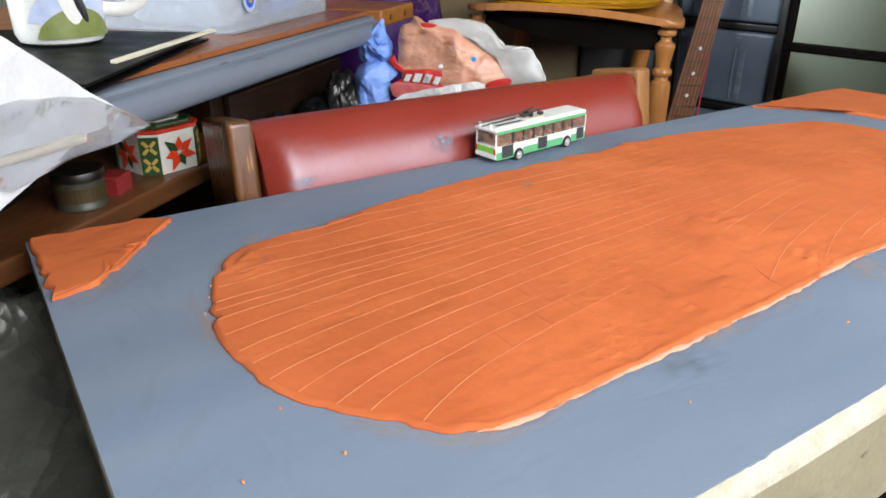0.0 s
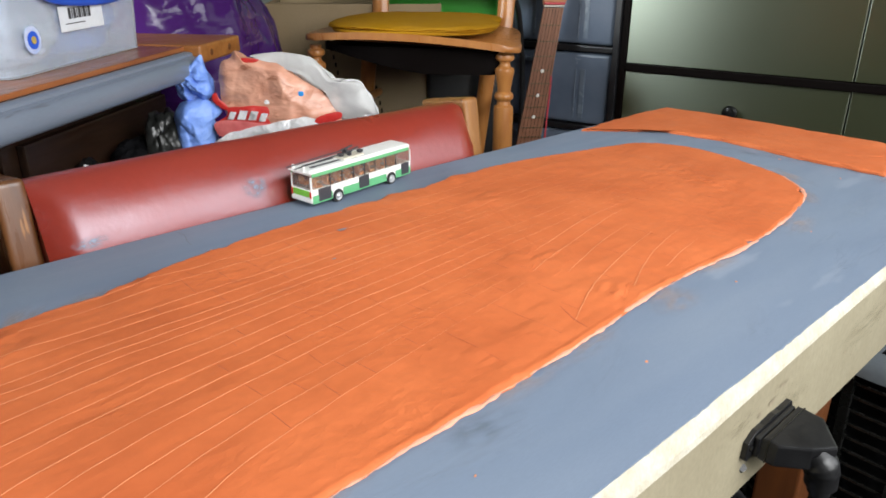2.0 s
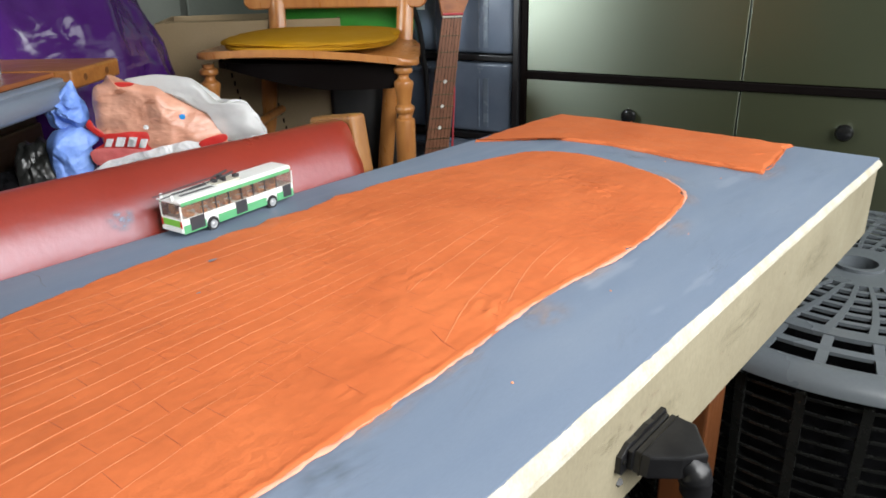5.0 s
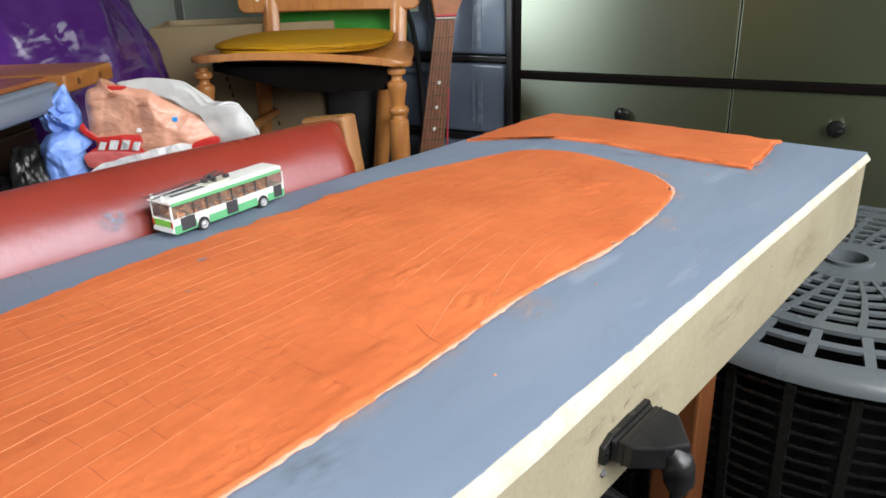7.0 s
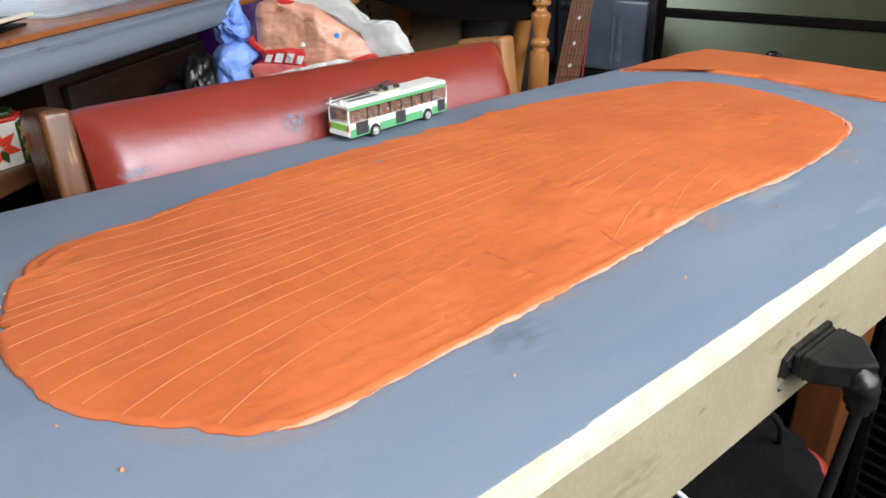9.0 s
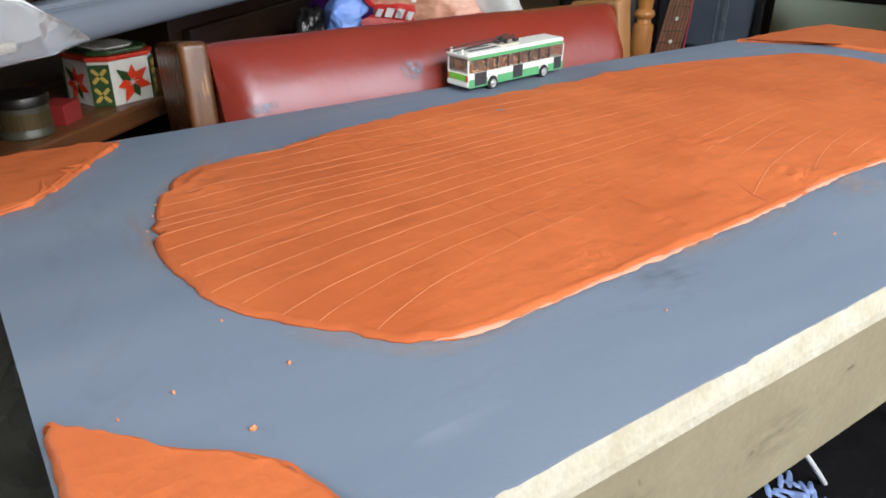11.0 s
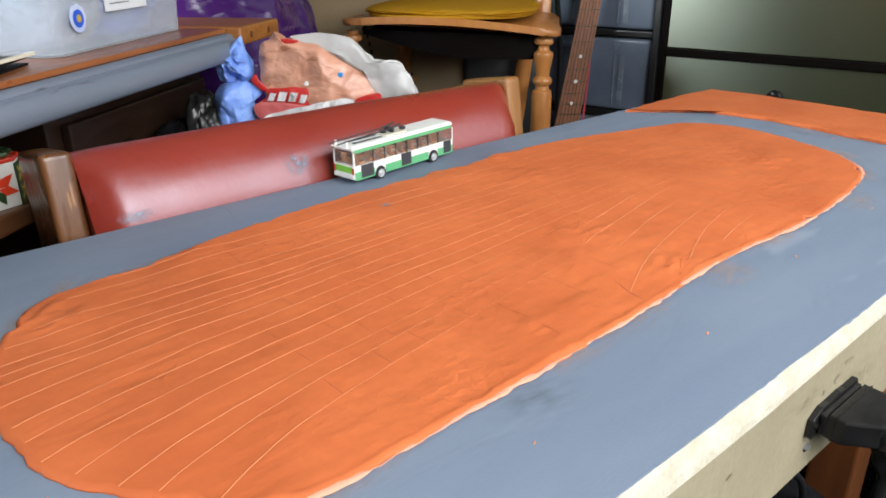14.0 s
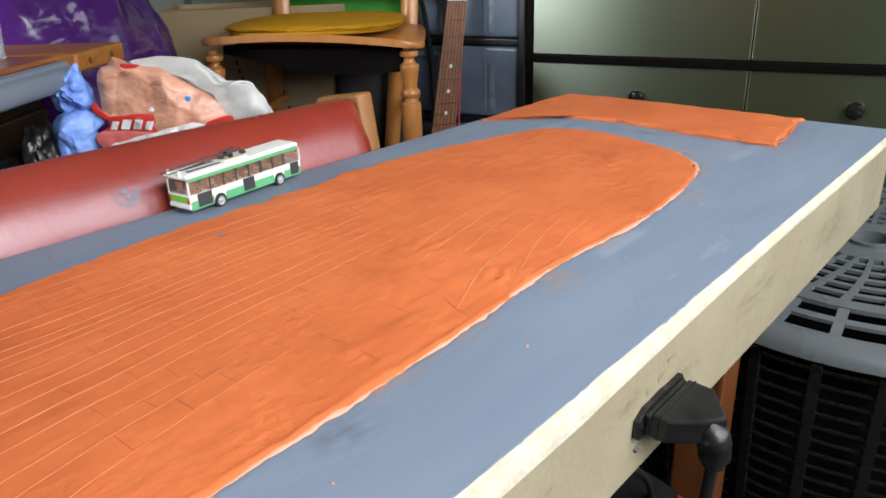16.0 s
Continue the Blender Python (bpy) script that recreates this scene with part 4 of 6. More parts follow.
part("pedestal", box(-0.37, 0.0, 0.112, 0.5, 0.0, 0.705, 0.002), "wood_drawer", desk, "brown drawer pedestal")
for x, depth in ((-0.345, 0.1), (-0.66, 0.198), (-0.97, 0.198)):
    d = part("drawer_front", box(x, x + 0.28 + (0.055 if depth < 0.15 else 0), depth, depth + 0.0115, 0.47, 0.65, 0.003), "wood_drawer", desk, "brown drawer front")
    for k in (0.085, 0.25):
        part("knob", lathe([(0.004, 0), (0.008, 0.008), (0.014, 0.014), (0.015, 0.02), (0.01, 0.026)], 16, pose(x + k, depth, 0.6, 90)), "black_gloss", d, "black round knob", True)
part("lower_shelf", box(-1.5, -0.4, 0.028, 0.197, 0.597, 0.617, 0.003), "wood_shelf", desk, "worn wooden shelf under the rail")
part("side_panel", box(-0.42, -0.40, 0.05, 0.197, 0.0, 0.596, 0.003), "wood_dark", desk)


def on_desk(x, y, z, turn=0.0):
    return DESK @ at(x, y, z, turn)


def octagon_tin():
    t = thing("biscuit_tin", on_desk(-0.527, 0.0715, 0.617, -18.4), "octagonal tin with poinsettia panels and red lid rim", "tin")
    n = 8
    corner = [(-0.021, -0.0349), (0.021, -0.0349), (0.0349, -0.021), (0.0349, 0.021), (0.021, 0.0349), (-0.021, 0.0349), (-0.0349, 0.021), (-0.0349, -0.021)]
    part("tin_body", prism([(x * 0.985, y * 0.985) for x, y in corner], 0.0, 0.042, 0.001), "tin_white", t)
    part("lid", prism([(x * 1.03, y * 1.03) for x, y in corner], 0.0423, 0.0462, 0.001), "tin_red", t, "red lid rim")
    part("lid_top", prism([(x * 0.9, y * 0.9) for x, y in corner], 0.0464, 0.0508, 0.002), "tin_green", t, "dark green lid top")
    part("lid_panel", prism([(x * 0.6, y * 0.6) for x, y in corner], 0.0509, 0.0519), "tin_white", t)
    for i in range(n):
        w = 2 * math.pi * i / n - math.pi / 2
        far = 0.0397 if i % 2 else 0.0351
        face = Matrix.Translation((math.cos(w) * far, math.sin(w) * far, 0.02)) @ Matrix.Rotation(w + math.pi / 2, 4, "Z")
        if i % 2:
            part("green_panel", moved(box(-0.0095, 0.0095, -0.0006, 0.001, -0.0195, 0.0195), face), "tin_green", t, "dark green panel with gold flowers")
            for z in (-0.009, 0.009):
                for k in range(4):
                    leaf = Matrix.Translation((0, -0.0012, z)) @ Matrix.Rotation(math.pi * k / 2 + math.pi / 4, 4, "Y") @ Matrix.Translation((0.0052, 0, 0)) @ Matrix.Diagonal((0.0048, 0.0005, 0.0022, 1))
                    bmk = bmesh.new()
                    bmesh.ops.create_cube(bmk, size=1.6)
                    bmesh.ops.bevel(bmk, geom=list(bmk.edges), offset=0.3, segments=1, affect="EDGES")
                    part("gold_petal", moved(bmk, face @ leaf), "tin_gold", t)
        else:
            for k in range(7):
                a = 2 * math.pi * k / 7 + 0.3
                r = 0.009 if k % 2 else 0.0115
                mat_k = "tin_green" if k in (1, 4) else "petal"
                bmk = bmesh.new()
                pts = [(0, 0), (r * 0.5, 0.0035), (r * 0.8, 0.0022), (r * 1.25, 0), (r * 0.8, -0.0022), (r * 0.5, -0.0035)]
                vs = [bmk.verts.new((x, -0.0008 - (0.0004 if mat_k == "petal" else 0), y)) for x, y in pts]
                bmk.faces.new(vs)
                part("petal", moved(bmk, face @ Matrix.Rotation(a, 4, "Y") @ Matrix.Translation((0.0015, 0, 0)) @ Matrix.Diagonal((1.35, 1, 1.35, 1))), mat_k, t, "printed leaf" if mat_k == "tin_green" else "printed red petal")


octagon_tin()
jar = thing("small_tin", on_desk(-0.653, 0.06, 0.617) @ Matrix.Diagonal((0.86, 0.86, 1, 1)), "short round dented tin with faded label", "tin")
part("tin_body", lathe([(0.0245, 0), (0.0255, 0.001), (0.0255, 0.003), (0.0248, 0.004), (0.0248, 0.026), (0.0255, 0.0265)], 32), "jar_label", jar, "faded green and brown label", True)
part("lid", lathe([(0.0262, 0.0267), (0.0264, 0.033), (0.0255, 0.0345), (0.02, 0.0335)], 32), "jar_lid", jar, "dark tarnished lid", True)
part("label_band", lathe([(0.0249, 0.008), (0.0251, 0.0082), (0.0251, 0.021), (0.0249, 0.0212)], 32), "brass", jar)
red = thing("small_carton", on_desk(-0.614, 0.058, 0.617, 10), "small red cardboard carton on the shelf", "box")
part("carton_body", box(-0.013, 0.013, -0.012, 0.012, 0, 0.018, 0.001), "carton_red", red)
part("carton_end", box(0.0131, 0.0136, -0.01, -0.002, 0.003, 0.011), "paper", red)
b = tagged(part("crumpled_bag", sack((0.06, 0.035, 0.018), 12, 0.16, 2.4, 4, 2.4, -0.8), "jar_lid", None, "", True), "dark brown crumpled bag on the shelf", "bag")
b.matrix_basis = on_desk(-0.7, 0.15, 0.63)

folder = thing("folder", on_desk(-0.618, 0.1, 0.737, 16.4), "black ring folder lying on the desk", "folder")
part("cover", box(-0.14, 0.14, -0.1, 0.12, 0.006, 0.0085, 0.001), "folder", folder)
part("cover", box(-0.14, 0.14, -0.1, 0.12, 0.0, 0.002, 0.0008), "folder", folder)
part("page_block", box(-0.132, 0.132, -0.08, 0.11, 0.0022, 0.0058), "paper", folder, "white pages")
part("spine", box(-0.14, 0.14, 0.12, 0.123, 0.0, 0.0085, 0.001), "folder", folder)
ruler = tagged(part("wooden_stick", box(-0.1, 0.1, -0.003, 0.003, 0, 0.003, 0.0006), "stick", None), "pale wooden stick along the folder's edge", "stick")
ruler.matrix_basis = on_desk(-0.55, 0.022, 0.7457, 10.5)

mug = thing("mug", on_desk(-0.567, 0.13, 0.7456, 0), "white ceramic mug with a painted landscape", "mug")
outer = [(0.03, 0.0), (0.037, 0.003), (0.04, 0.01), (0.041, 0.05), (0.0415, 0.095), (0.04, 0.097), (0.0385, 0.095), (0.038, 0.05), (0.036, 0.012), (0.01, 0.008)]
part("cup", lathe(outer, 40), "mug_glaze", mug, "", True)
part("handle", tube(smooth_path([(0.038, 0, 0.085), (0.062, 0, 0.09), (0.081, 0, 0.07), (0.079, 0, 0.046), (0.062, 0, 0.03), (0.039, 0, 0.03)], 6), 0.0055, 10, 1.3), "mug_glaze", mug, "", True).matrix_basis = pose(0, 0, 0, 0, 0, -55)


def band(r, a0, a1, z_low, z_high, mat_k, name, label):
    """A printed patch that follows the mug's wall."""
    bmk = bmesh.new()
    rows = []
    for i in range(17):
        u = i / 16
        a = radians(a0 + (a1 - a0) * u)
        hump = math.sin(math.pi * u) ** 0.6
        rows.append((bmk.verts.new((r * math.cos(a), r * math.sin(a), z_low(u))), bmk.verts.new((r * math.cos(a), r * math.sin(a), z_low(u) + (z_high - z_low(u)) * hump + 0.0005))))
    for p, q in zip(rows, rows[1:]):
        bmk.faces.new((p[0], q[0], q[1], p[1]))
    part(name, bmk, mat_k, mug, label, True)


band(0.0413, -175, -50, lambda u: 0.022, 0.055, "mug_blue", "print", "pale blue painted sky")
band(0.0416, -165, -60, lambda u: 0.008, 0.034, "mug_green", "print", "green painted ground")
band(0.0419, -136, -98, lambda u: 0.02 + 0.11 * (u - 0.5) ** 2, 0.078, "mug_glaze", "print", "white painted patch")
run = []
for k in range(13):
    u = k / 12
    a = radians(-118 + 16 * u - 5 * math.sin(math.pi * u))
    run.append((0.042 * math.cos(a), 0.042 * math.sin(a), 0.09 - 0.068 * u))
part("print", tube(run, [0.0025, 0.003, 0.0032, 0.003, 0.0028, 0.003, 0.0034, 0.0038, 0.004, 0.0042, 0.004, 0.003, 0.0014], 8), "ink", mug, "dark painted stroke", True)

crate = thing("storage_box", on_desk(-0.25, 0.14, 0.7375, 3), "clear plastic storage box with a blue lid", "box")
def open_tub(a, b, h, wall):
    """A moulded tub with rounded corners and a floor, tapering slightly."""
    def ring_pts(x, y, z, r=0.014):
        return [((sx * (x - r) + r * math.cos(w)), (sy * (y - r) + r * math.sin(w)), z) for sx, sy, w0 in ((1, 1, 0), (-1, 1, 90), (-1, -1, 180), (1, -1, 270)) for w in (radians(w0), radians(w0 + 45), radians(w0 + 90))]
    bmk = bmesh.new()
    rows = [ring_pts(a * 0.965, b * 0.955, 0.0), ring_pts(a, b, h), ring_pts(a - wall, b - wall, h), ring_pts(a * 0.965 - wall, b * 0.955 - wall, wall)]
    loops = [[bmk.verts.new(c) for c in row] for row in rows]
    for u, w in zip(loops, loops[1:]):
        for i in range(12):
            j = (i + 1) % 12
            bmk.faces.new((u[i], u[j], w[j], w[i]))
    bmk.faces.new(loops[0][::-1])
    bmk.faces.new(loops[-1])
    return bmk


tub = part("tub", open_tub(0.146, 0.095, 0.112, 0.002), "clear_box", crate, "clear plastic tub")
tub.location = (-0.032, 0, 0)
part("handle", tube(smooth_path([(-0.125, -0.1, 0.112), (-0.12, -0.1, 0.088), (-0.09, -0.1, 0.0745), (-0.02, -0.1, 0.068), (0.045, -0.1, 0.07), (0.08, -0.1, 0.082), (0.088, -0.1, 0.112)], 6), 0.0045, 10, 1.5), "lid_blue", crate, "blue carrying handle", True)
part("lid", box(-0.184, 0.12, -0.1, 0.1, 0.1125, 0.124, 0.004, 3), "lid_blue", crate, "bright blue lid", True)
lab = part("label", box(-0.08, 0.011, -0.0962, -0.0955, 0.037, 0.064), "paper", crate, "white label with a dark bar code")
for k in range(14):
    part("bar", box(-0.062 + 0.0034 * k, -0.062 + 0.0034 * k + (0.0014 if k % 3 else 0.0026), -0.0968, -0.0963, 0.05, 0.062), "ink", lab)
part("bar", box(-0.07, -0.03, -0.0968, -0.0963, 0.0445, 0.0455), "ink", lab)
part("badge", lathe([(0.014, 0), (0.014, 0.0006)], 28, pose(-0.1335, -0.0953, 0.035, 90)), "mug_blue", crate, "round pale blue badge")
part("badge", lathe([(0.009, 0), (0.009, 0.0006)], 28, pose(-0.1335, -0.0961, 0.035, 90)), "lid_blue", crate, "round blue badge")
part("badge", lathe([(0.004, 0), (0.004, 0.0006)], 12, pose(-0.1335, -0.0968, 0.035, 90)), "tin_gold", crate, "yellow spot")
inside_bag = tagged(part("packet", sack((0.062, 0.072, 0.042), 21, 0.12, 2.0, 4, 2.6, -0.9), "white_film", None, "", True), "pale packet inside the clear box", "packet")
inside_bag.matrix_basis = on_desk(-0.345, 0.135, 0.7785)
inside_bag = tagged(part("packet", sack((0.06, 0.075, 0.044), 22, 0.12, 2.0, 4, 2.6, -0.9), "blue_film", None, "", True), "light blue packet inside the clear box", "packet")
inside_bag.matrix_basis = on_desk(-0.215, 0.145, 0.7805)


def straight(corners, n=8):
    """An outline with straight sides between its corners."""
    return [(a[0] + (b[0] - a[0]) * k / n, a[1] + (b[1] - a[1]) * k / n) for a, b in zip(corners, corners[1:] + corners[:1]) for k in range(n)]


def hung(name, corners, y, wrinkle, seed, creases, mat_k, label, category):
    """A flat sheet hung over the desk's edge, with sharp folds."""
    ob = tagged(part(name, pillow(straight(corners), y, 0.0008, 0.0008, wrinkle, 16, seed, 1, 40, True, creases, 0.15), mat_k, None, "", True), label, category)
    ob.matrix_basis = DESK
    return ob


hung("paper_sheet", [(-0.702, 0.7205), (-0.75, 0.7555), (-0.7995, 0.791), (-0.88, 0.835), (-0.93, 0.76), (-0.84, 0.7)], -0.046, 0.0016, 3, 7, "paper", "creased white paper sheet hanging over the desk edge", "paper")
hung("paper_sheet", [(-0.7705, 0.712), (-0.8, 0.6985), (-0.8295, 0.6885), (-0.93, 0.64), (-0.96, 0.72), (-0.86, 0.735), (-0.79, 0.73)], -0.0505, 0.0012, 6, 6, "paper", "white paper sheet folded under another sheet", "paper")
hung("film_sleeve", [(-0.6885, 0.7085), (-0.705, 0.7215), (-0.742, 0.742), (-0.8, 0.752), (-0.87, 0.752), (-0.88, 0.715), (-0.82, 0.7), (-0.775, 0.706), (-0.724, 0.7045)], -0.0555, 0.0028, 40, 22, "sleeve_film", "clear crumpled film sleeve over the paper", "plastic sleeve")
roll = tagged(part("paper_roll", tube([(-0.755, -0.0525, 0.716), (-0.78, -0.0525, 0.7175), (-0.83, -0.0525, 0.719)], 0.0035, 12, 1.0), "bone", None, "", True), "small beige paper roll inside the film", "paper roll")
roll.matrix_basis = DESK

# ---------------------------------------------------------------- windsor style chair
CHAIR = at(1.1035, 1.0255, 0, -53.0)
wood = thing("wooden_chair", CHAIR, "varnished pine chair with turned legs and curved rail", "chair")
# local -y is the front
soft = [(-0.205, -0.15), (-0.15, -0.178), (0.0, -0.196), (0.15, -0.178), (0.205, -0.15), (0.2, -0.05), (0.185, 0.1), (0.13, 0.18), (-0.13, 0.18), (-0.185, 0.1), (-0.2, -0.05)]
rim = smooth_path([(x, y, 0) for x, y in soft], 5, True)
bm = prism([(q.x, q.y) for q in rim], 0.698, 0.711, 0.0055)
for v in bm.verts:
    u = v.co.x / 0.2
    v.co.z += 0.007 - 0.0075 * u - 0.0145 * u * u
part("seat", bm, "wood_pine", wood, "thin dished plank seat", True)
# Near-black sagging body added to give the shade under the seat
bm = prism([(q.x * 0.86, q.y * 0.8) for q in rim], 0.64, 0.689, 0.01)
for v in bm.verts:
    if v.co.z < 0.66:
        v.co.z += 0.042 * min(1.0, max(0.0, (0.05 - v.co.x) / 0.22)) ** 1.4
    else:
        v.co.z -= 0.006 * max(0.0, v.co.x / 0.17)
part("apron", bm, "dark_trim", wood, "sagging apron, near-black for the shade under the seat", True)
turned = [(0.012, 0.0), (0.015, 0.15), (0.0185, 0.3), (0.019, 0.45), (0.019, 0.575), (0.018, 0.582), (0.0135, 0.585), (0.0125, 0.592), (0.0175, 0.5965), (0.0185, 0.601), (0.0175, 0.6055), (0.0125, 0.61),
          (0.013, 0.617), (0.0165, 0.638), (0.0185, 0.648), (0.0175, 0.653), (0.0125, 0.656), (0.0095, 0.661), (0.0105, 0.666), (0.0165, 0.669), (0.0178, 0.6735), (0.0165, 0.678), (0.011, 0.681), (0.011, 0.688)]
for x in (-0.191, 0.179):
    part("front_leg", lathe(turned, 24, at(x, -0.135, 0)), "wood_pine", wood, "turned front leg", True)
for x, foot in ((-0.13, -0.19), (0.15, 0.09)):
    part("back_leg", tube([(foot, 0.2, 0.0), (foot, 0.165, 0.4), (foot * 0.4 + x * 0.6, 0.14, 0.68)], 0.014, 10, 1.3), "wood_pine", wood, "", True)
    part("back_post", tube(smooth_path([(x, 0.14, 0.698), (x * 1.03, 0.165, 0.8), (x * 1.08, 0.22, 1.0), (x * 1.1, 0.26, 1.12)], 6), 0.0135, 10, 1.4), "wood_pine", wood, "", True)
bmr = bmesh.new()
rail_pts = [(-0.2, 0.168, 0.0), (-0.1, 0.188, 0.0), (0.0, 0.195, 0.0), (0.1, 0.188, 0.0), (0.2, 0.168, 0.0)]
path = smooth_path(rail_pts, 6)
loops = []
for q in path:
    end = min(1.0, (0.2 - abs(q.x)) / 0.012 + 0.55)
    loops.append([bmr.verts.new((q.x, q.y + dy - 0.022, 0.79 + dz * end)) for dy, dz in ((-0.009, -0.022), (0.009, -0.022), (0.009, 0.03), (-0.009, 0.03))])
for a, b in zip(loops, loops[1:]):
    for k in range(4):
        bmr.faces.new((a[k], a[(k + 1) % 4], b[(k + 1) % 4], b[k]))
bmr.faces.new(loops[0][::-1])
bmr.faces.new(loops[-1])
bmesh.ops.bevel(bmr, geom=list(bmr.edges), offset=0.003, segments=1, affect="EDGES", clamp_overlap=True)
rail = part("back_rail", bmr, "wood_pine", wood, "curved lower back rail", True)
for x in (-0.158, 0.176):
    part("plug", lathe([(0.0055, 0), (0.0055, 0.002), (0.003, 0.003)], 14, pose(x, 0.148, 0.797, 90)), "pearl", rail, "pale round plug")
for x in (-0.155, 0.172):
    part("stretcher", tube([(x, -0.135, 0.548), (x * 0.92, 0.155, 0.548)], 0.009, 10), "wood_pine", wood, "", True)
bm = sack((0.16, 0.165, 0.0105), 5, 0.035, 1.6, 5, 3.2, -0.75)
cushion = tagged(part("seat_cushion", bm, "mustard", None, "", True), "mustard yellow velvet seat cushion on the chair", "cushion")
cushion.matrix_basis = CHAIR @ at(-0.012, -0.006, 0.7225)
part("piping", tube([(0.16 * math.copysign(abs(math.cos(a)) ** 0.62, math.cos(a)), 0.165 * math.copysign(abs(math.sin(a)) ** 0.62, math.sin(a)), -0.006) for a in [2 * math.pi * k / 60 for k in range(61)]], 0.0035, 6), "mustard", cushion, "corded mustard piping", True)

# ---------------------------------------------------------------- guitar
guitar = thing("guitar", at(1.345, 0.915, 0), "guitar leaning upright with a dark rosewood fretboard", "guitar")
low, nut = Vector((-0.024, 0.018, 0.36)), Vector((0.018, -0.016, 0.745))
axis = (nut - low).normalized()
side = Vector((0.79, -0.61, 0)).normalized()
front = side.cross(axis).normalized()
if front.y > 0:
    front = -front
NECK = Matrix((side, -front, axis)).transposed().to_4x4()
NECK.translation = nut  # local x across, -y to the front, z to the head
length = (nut - low).length


def along(bm):
    return moved(bm, NECK)


bm = bmesh.new()
v = [bm.verts.new(p) for p in ((-0.021, 0, 0), (0.021, 0, 0), (0.029, 0, -length), (-0.029, 0, -length), (-0.021, 0.008, 0), (0.021, 0.008, 0), (0.029, 0.008, -length), (-0.029, 0.008, -length))]
for f in ((0, 1, 2, 3), (7, 6, 5, 4), (0, 4, 5, 1), (1, 5, 6, 2), (2, 6, 7, 3), (3, 7, 4, 0)):
    bm.faces.new([v[i] for i in f])
part("fretboard", along(bm), "rosewood", guitar, "dark rosewood fretboard")
part("neck", along(box(-0.019, 0.019, 0.0085, 0.024, -length, 0.0, 0.006, 3)), "wood_desk", guitar, "", True)
part("thread", along(box(-0.0225, 0.0225, -0.0045, 0.009, 0.0062, 0.011, 0.002)), "cord_red", guitar, "red thread wound over the nut")
part("nut", along(box(-0.0215, 0.0215, -0.003, 0.008, 0.002, 0.005, 0.001)), "bone", guitar)
for k in range(1, 14):
    d = 0.65 * (1 - 2 ** (-k / 12))
    if d < length:
        part("fret", along(box(-0.022 - 0.007 * d / length, 0.022 + 0.007 * d / length, -0.0015, 0.001, -d - 0.001, -d + 0.001)), "brass", guitar)
for k in (5, 7, 9):
    d = 0.65 * (1 - 2 ** (-(k - 0.5) / 12))
    part("inlay_dot", along(lathe([(0.004, 0), (0.004, 0.0012)], 14, pose(0, -0.0004, -d + 0.014, 90))), "pearl", guitar)
for k in range(6):
    x = -0.017 + 0.0068 * k
    part("string", along(tube([(x, -0.004, 0.01), (x * 1.25, -0.005, -length)], 0.0004, 5)), "dark_trim", guitar)
head = [(-0.022, 0), (0.022, 0), (0.033, 0.035), (0.036, 0.16), (0.02, 0.185), (-0.02, 0.185), (-0.036, 0.16), (-0.033, 0.035)]
part("headstock", along(moved(prism(head, 0.003, 0.016, 0.001), pose(0, 0, 0.005, 90) @ Matrix.Diagonal((1, 1, -1, 1)))), "wood_desk", guitar)
body = [(0, 0.0), (0.1, 0.0), (0.135, -0.07), (0.11, -0.14), (0.105, -0.19), (0.16, -0.27), (0.15, -0.36), (0.0, -0.41), (-0.15, -0.36), (-0.16, -0.27), (-0.105, -0.19), (-0.11, -0.14), (-0.135, -0.07), (-0.1, 0.0)]
bd = [(q.x, q.y) for q in smooth_path([(x, y, 0) for x, y in body], 5, True)]
part("body", along(moved(prism([(x * 0.9, y * 0.86) for x, y in bd], 0.0, 0.08, 0.004), pose(0, 0.012, -length, 90) @ Matrix.Diagonal((1, 1, -1, 1)))), "wood_pine", guitar, "", True)

# ---------------------------------------------------------------- cabinet and drawer tower
def upright_grain(ob):
    """Lay the brushed grain of a flat front upright."""
    layer = ob.data.uv_layers.new(name="UVMap")
    for loop in ob.data.loops:
        v = ob.data.vertices[loop.vertex_index].co
        layer.data[loop.index].uv = (v.z, v.x)


CAB = at(1.457, 0.79, 0, -77.3)  # local x runs along the front to the right, y goes into the cabinet
cab = thing("cabinet", CAB, "pale green laminate cabinet with dark trim rails", "cabinet")
part("carcass", box(0.006, 1.38, 0.0202, 0.38, 0.0, 1.5, 0.002), "dark_trim", cab)
part("side_trim", box(0.006, 0.0195, -0.004, 0.0195, 0.0, 1.5, 0.001), "dark_trim", cab, "near-black upright trim")
for a, b, grip in ((0.0205, 0.4615, 0.254), (0.4645, 0.92, 0.6515), (0.9235, 1.38, 1.155)):
    upright_grain(part("drawer_front", box(a, b, 0.0, 0.02, 0.02, 0.3, 0.0015), "laminate", cab))
    up = part("upper_door", box(a, b, 0.0, 0.02, 0.634, 1.3, 0.0012), "laminate", cab)
    low_door = part("drawer_front", box(a, b, 0.0, 0.02, 0.303, 0.6155, 0.0012), "laminate", cab)
    upright_grain(up)
    upright_grain(low_door)
    part("knob", lathe([(0.004, 0), (0.006, 0.006), (0.014, 0.01), (0.016, 0.017), (0.012, 0.023), (0.004, 0.025)], 20, pose(grip, 0.0, 0.553, 90)), "black_gloss", low_door, "glossy black round knob", True)
part("trim_rail", box(0.02, 1.38, -0.008, 0.0195, 0.6165, 0.633, 0.002), "dark_trim", cab, "dark horizontal trim rail")

